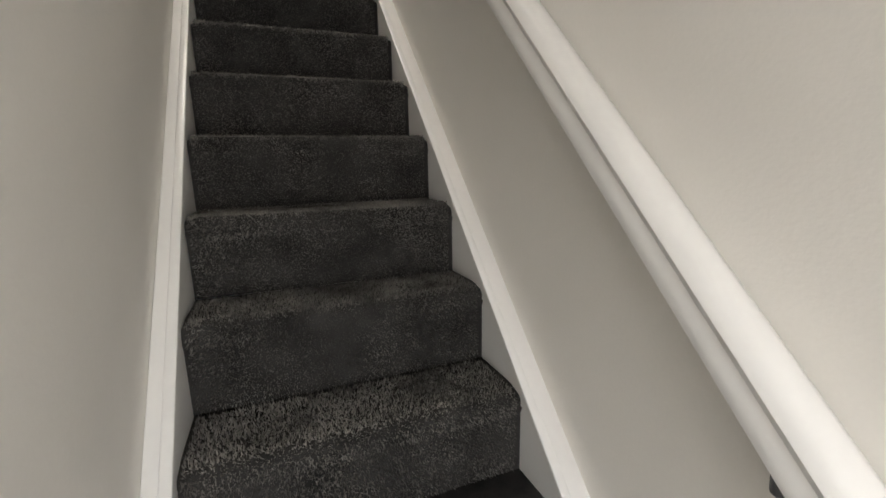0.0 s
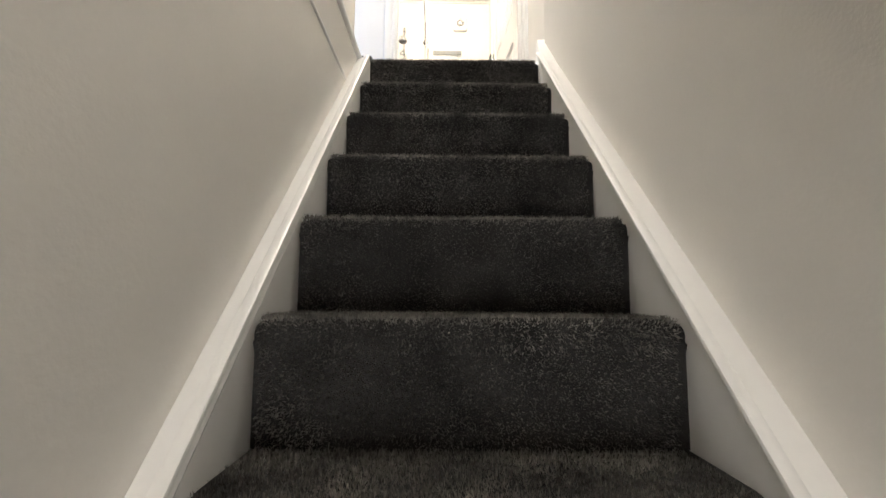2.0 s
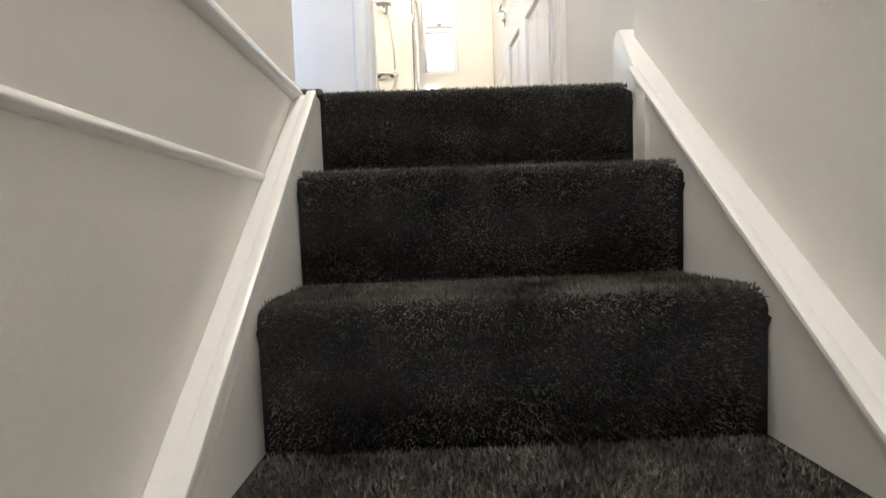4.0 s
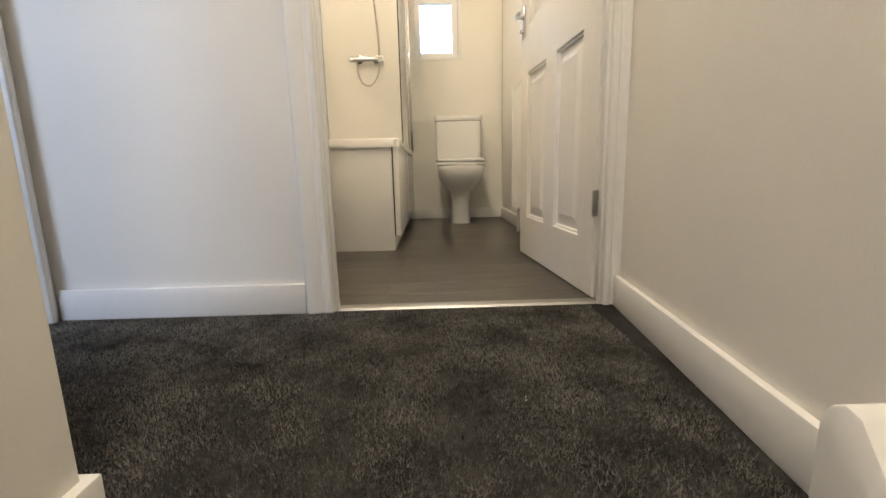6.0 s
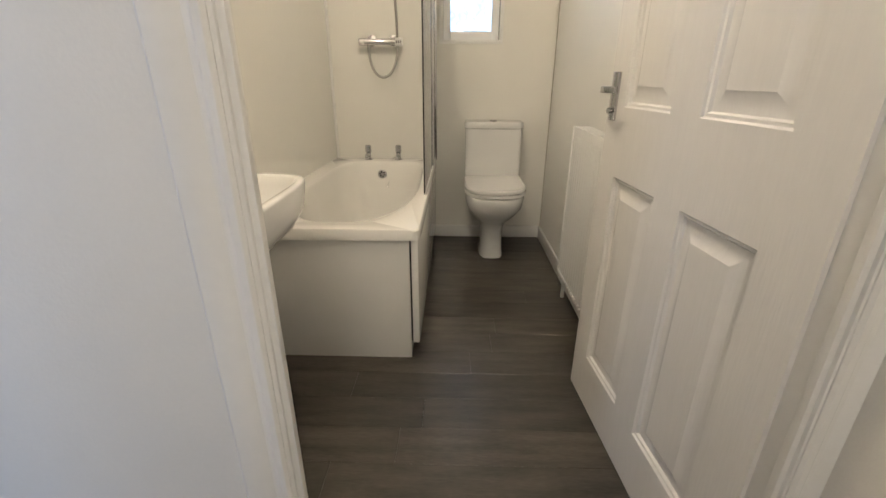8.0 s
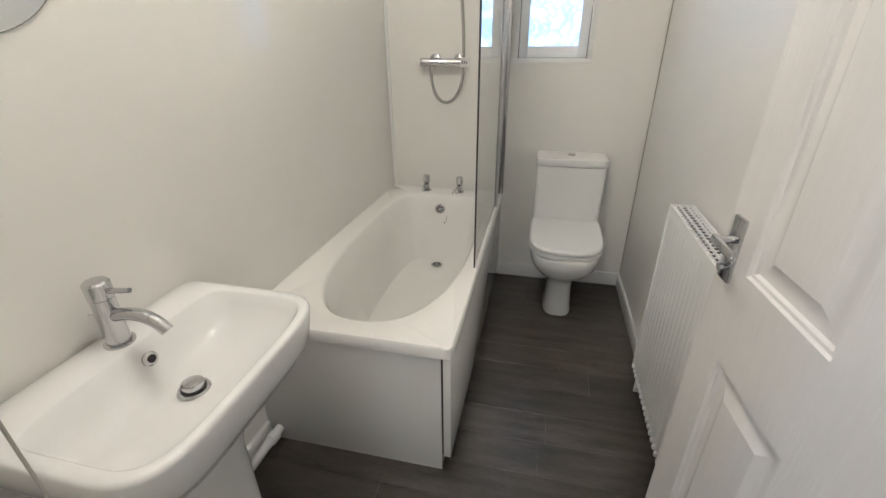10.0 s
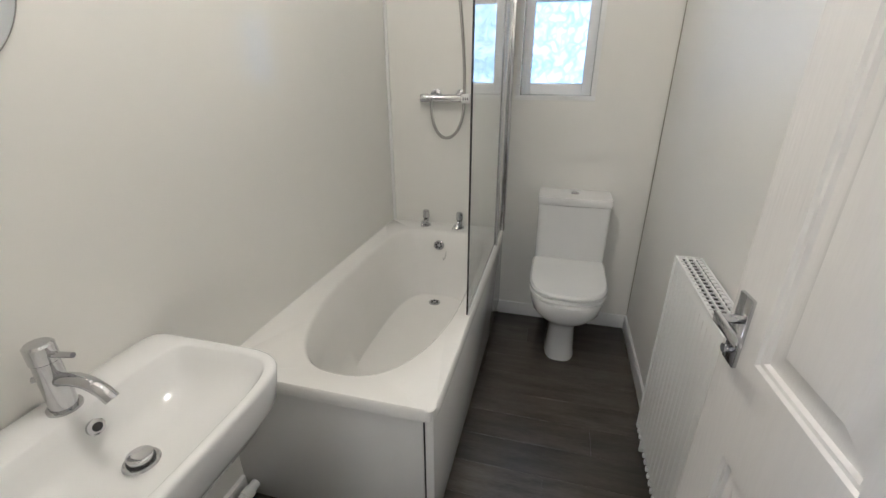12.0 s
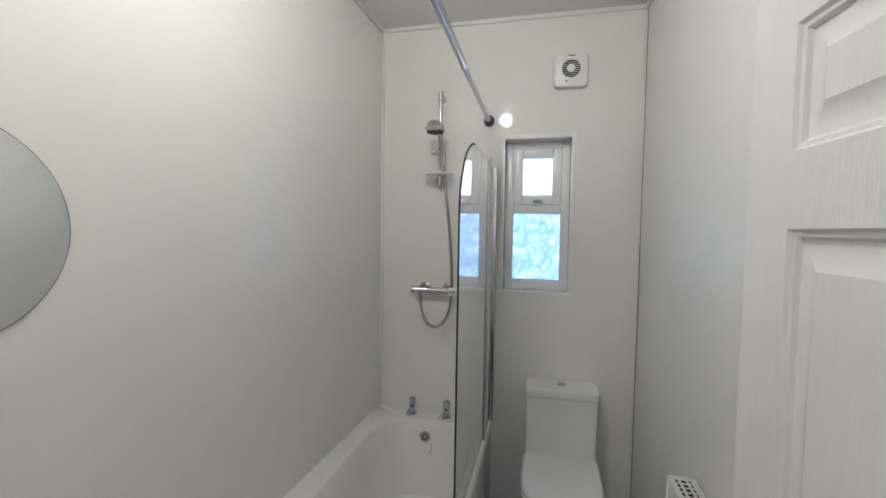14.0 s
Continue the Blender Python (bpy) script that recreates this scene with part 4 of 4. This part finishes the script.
# ---- carpet pile ----
def pile(name, points, normals, label, length=0.0078, width=0.0030, seed=1):
    """Short leaning tufts standing on a carpeted surface, in one mesh."""
    r = np.random.RandomState(seed)
    p, nrm = np.array(points), np.array(normals)
    k = len(p)
    lean = r.normal(0, 0.42, (k, 3))
    tip = nrm + lean
    tip /= np.linalg.norm(tip, axis=1)[:, None]
    side = np.cross(tip, r.normal(0, 1, (k, 3)))
    side /= np.linalg.norm(side, axis=1)[:, None]
    ln = length * r.uniform(0.6, 1.25, (k, 1))
    wd = width * r.uniform(0.6, 1.3, (k, 1))
    co = np.stack([p - side * wd / 2 - nrm * 0.002, p + side * wd / 2 - nrm * 0.002, p + tip * ln], 1).reshape(-1, 3)
    me = bpy.data.meshes.new(name)
    me.from_pydata((co * S).tolist(), [], np.arange(3 * k).reshape(-1, 3).tolist())
    me.materials.append(FIBRE)
    ob = new(name, me)
    return tagged(ob, label, "carpet", "", "stuff")


rs = np.random.RandomState(7)
for i in range(11):
    prof = step_profile(i) + [(-GO * i + (GO if i else 0.06), -RISE * i)]
    seg = [(np.array(a), np.array(b)) for a, b in zip(prof, prof[1:])]
    P, Q = [], []
    for a, b in seg:
        ln = np.linalg.norm(b - a)
        cnt = int(ln * W * (125000 if i < 9 else 80000))
        t, x = rs.rand(cnt, 1), rs.rand(cnt) * (W - 0.006) + 0.003
        yz = a + (b - a) * t
        d = (b - a) / max(ln, 1e-6)
        P.append(np.column_stack([x, yz]))
        Q.append(np.tile([0, -d[1], d[0]], (cnt, 1)))
    pile("carpet_pile", np.vstack(P), np.vstack(Q), "charcoal cut pile carpet tufts on a stair", seed=20 + i)
cnt = 150000
x, y = rs.rand(cnt) * 1.53 - 0.81, rs.rand(cnt) * 0.925 + 0.055
y = np.where(rs.rand(cnt) < 0.04, rs.rand(cnt) * 0.07 - 0.008, y)
x = np.where(y < 0.055, -0.070 + 0.070 * rs.rand(cnt), x)
keep = ((x > -0.108) | (y > 0.21)) & (x < 0.700 + 0.075 * (y - 0.17) / 0.8) & (y < 0.977)
xyz = np.column_stack([x, y, np.full(cnt, -0.002)])[keep]
pile("carpet_pile", xyz, np.tile([0, 0, 1.0], (len(xyz), 1)), "charcoal cut pile carpet tufts on the landing", seed=5)
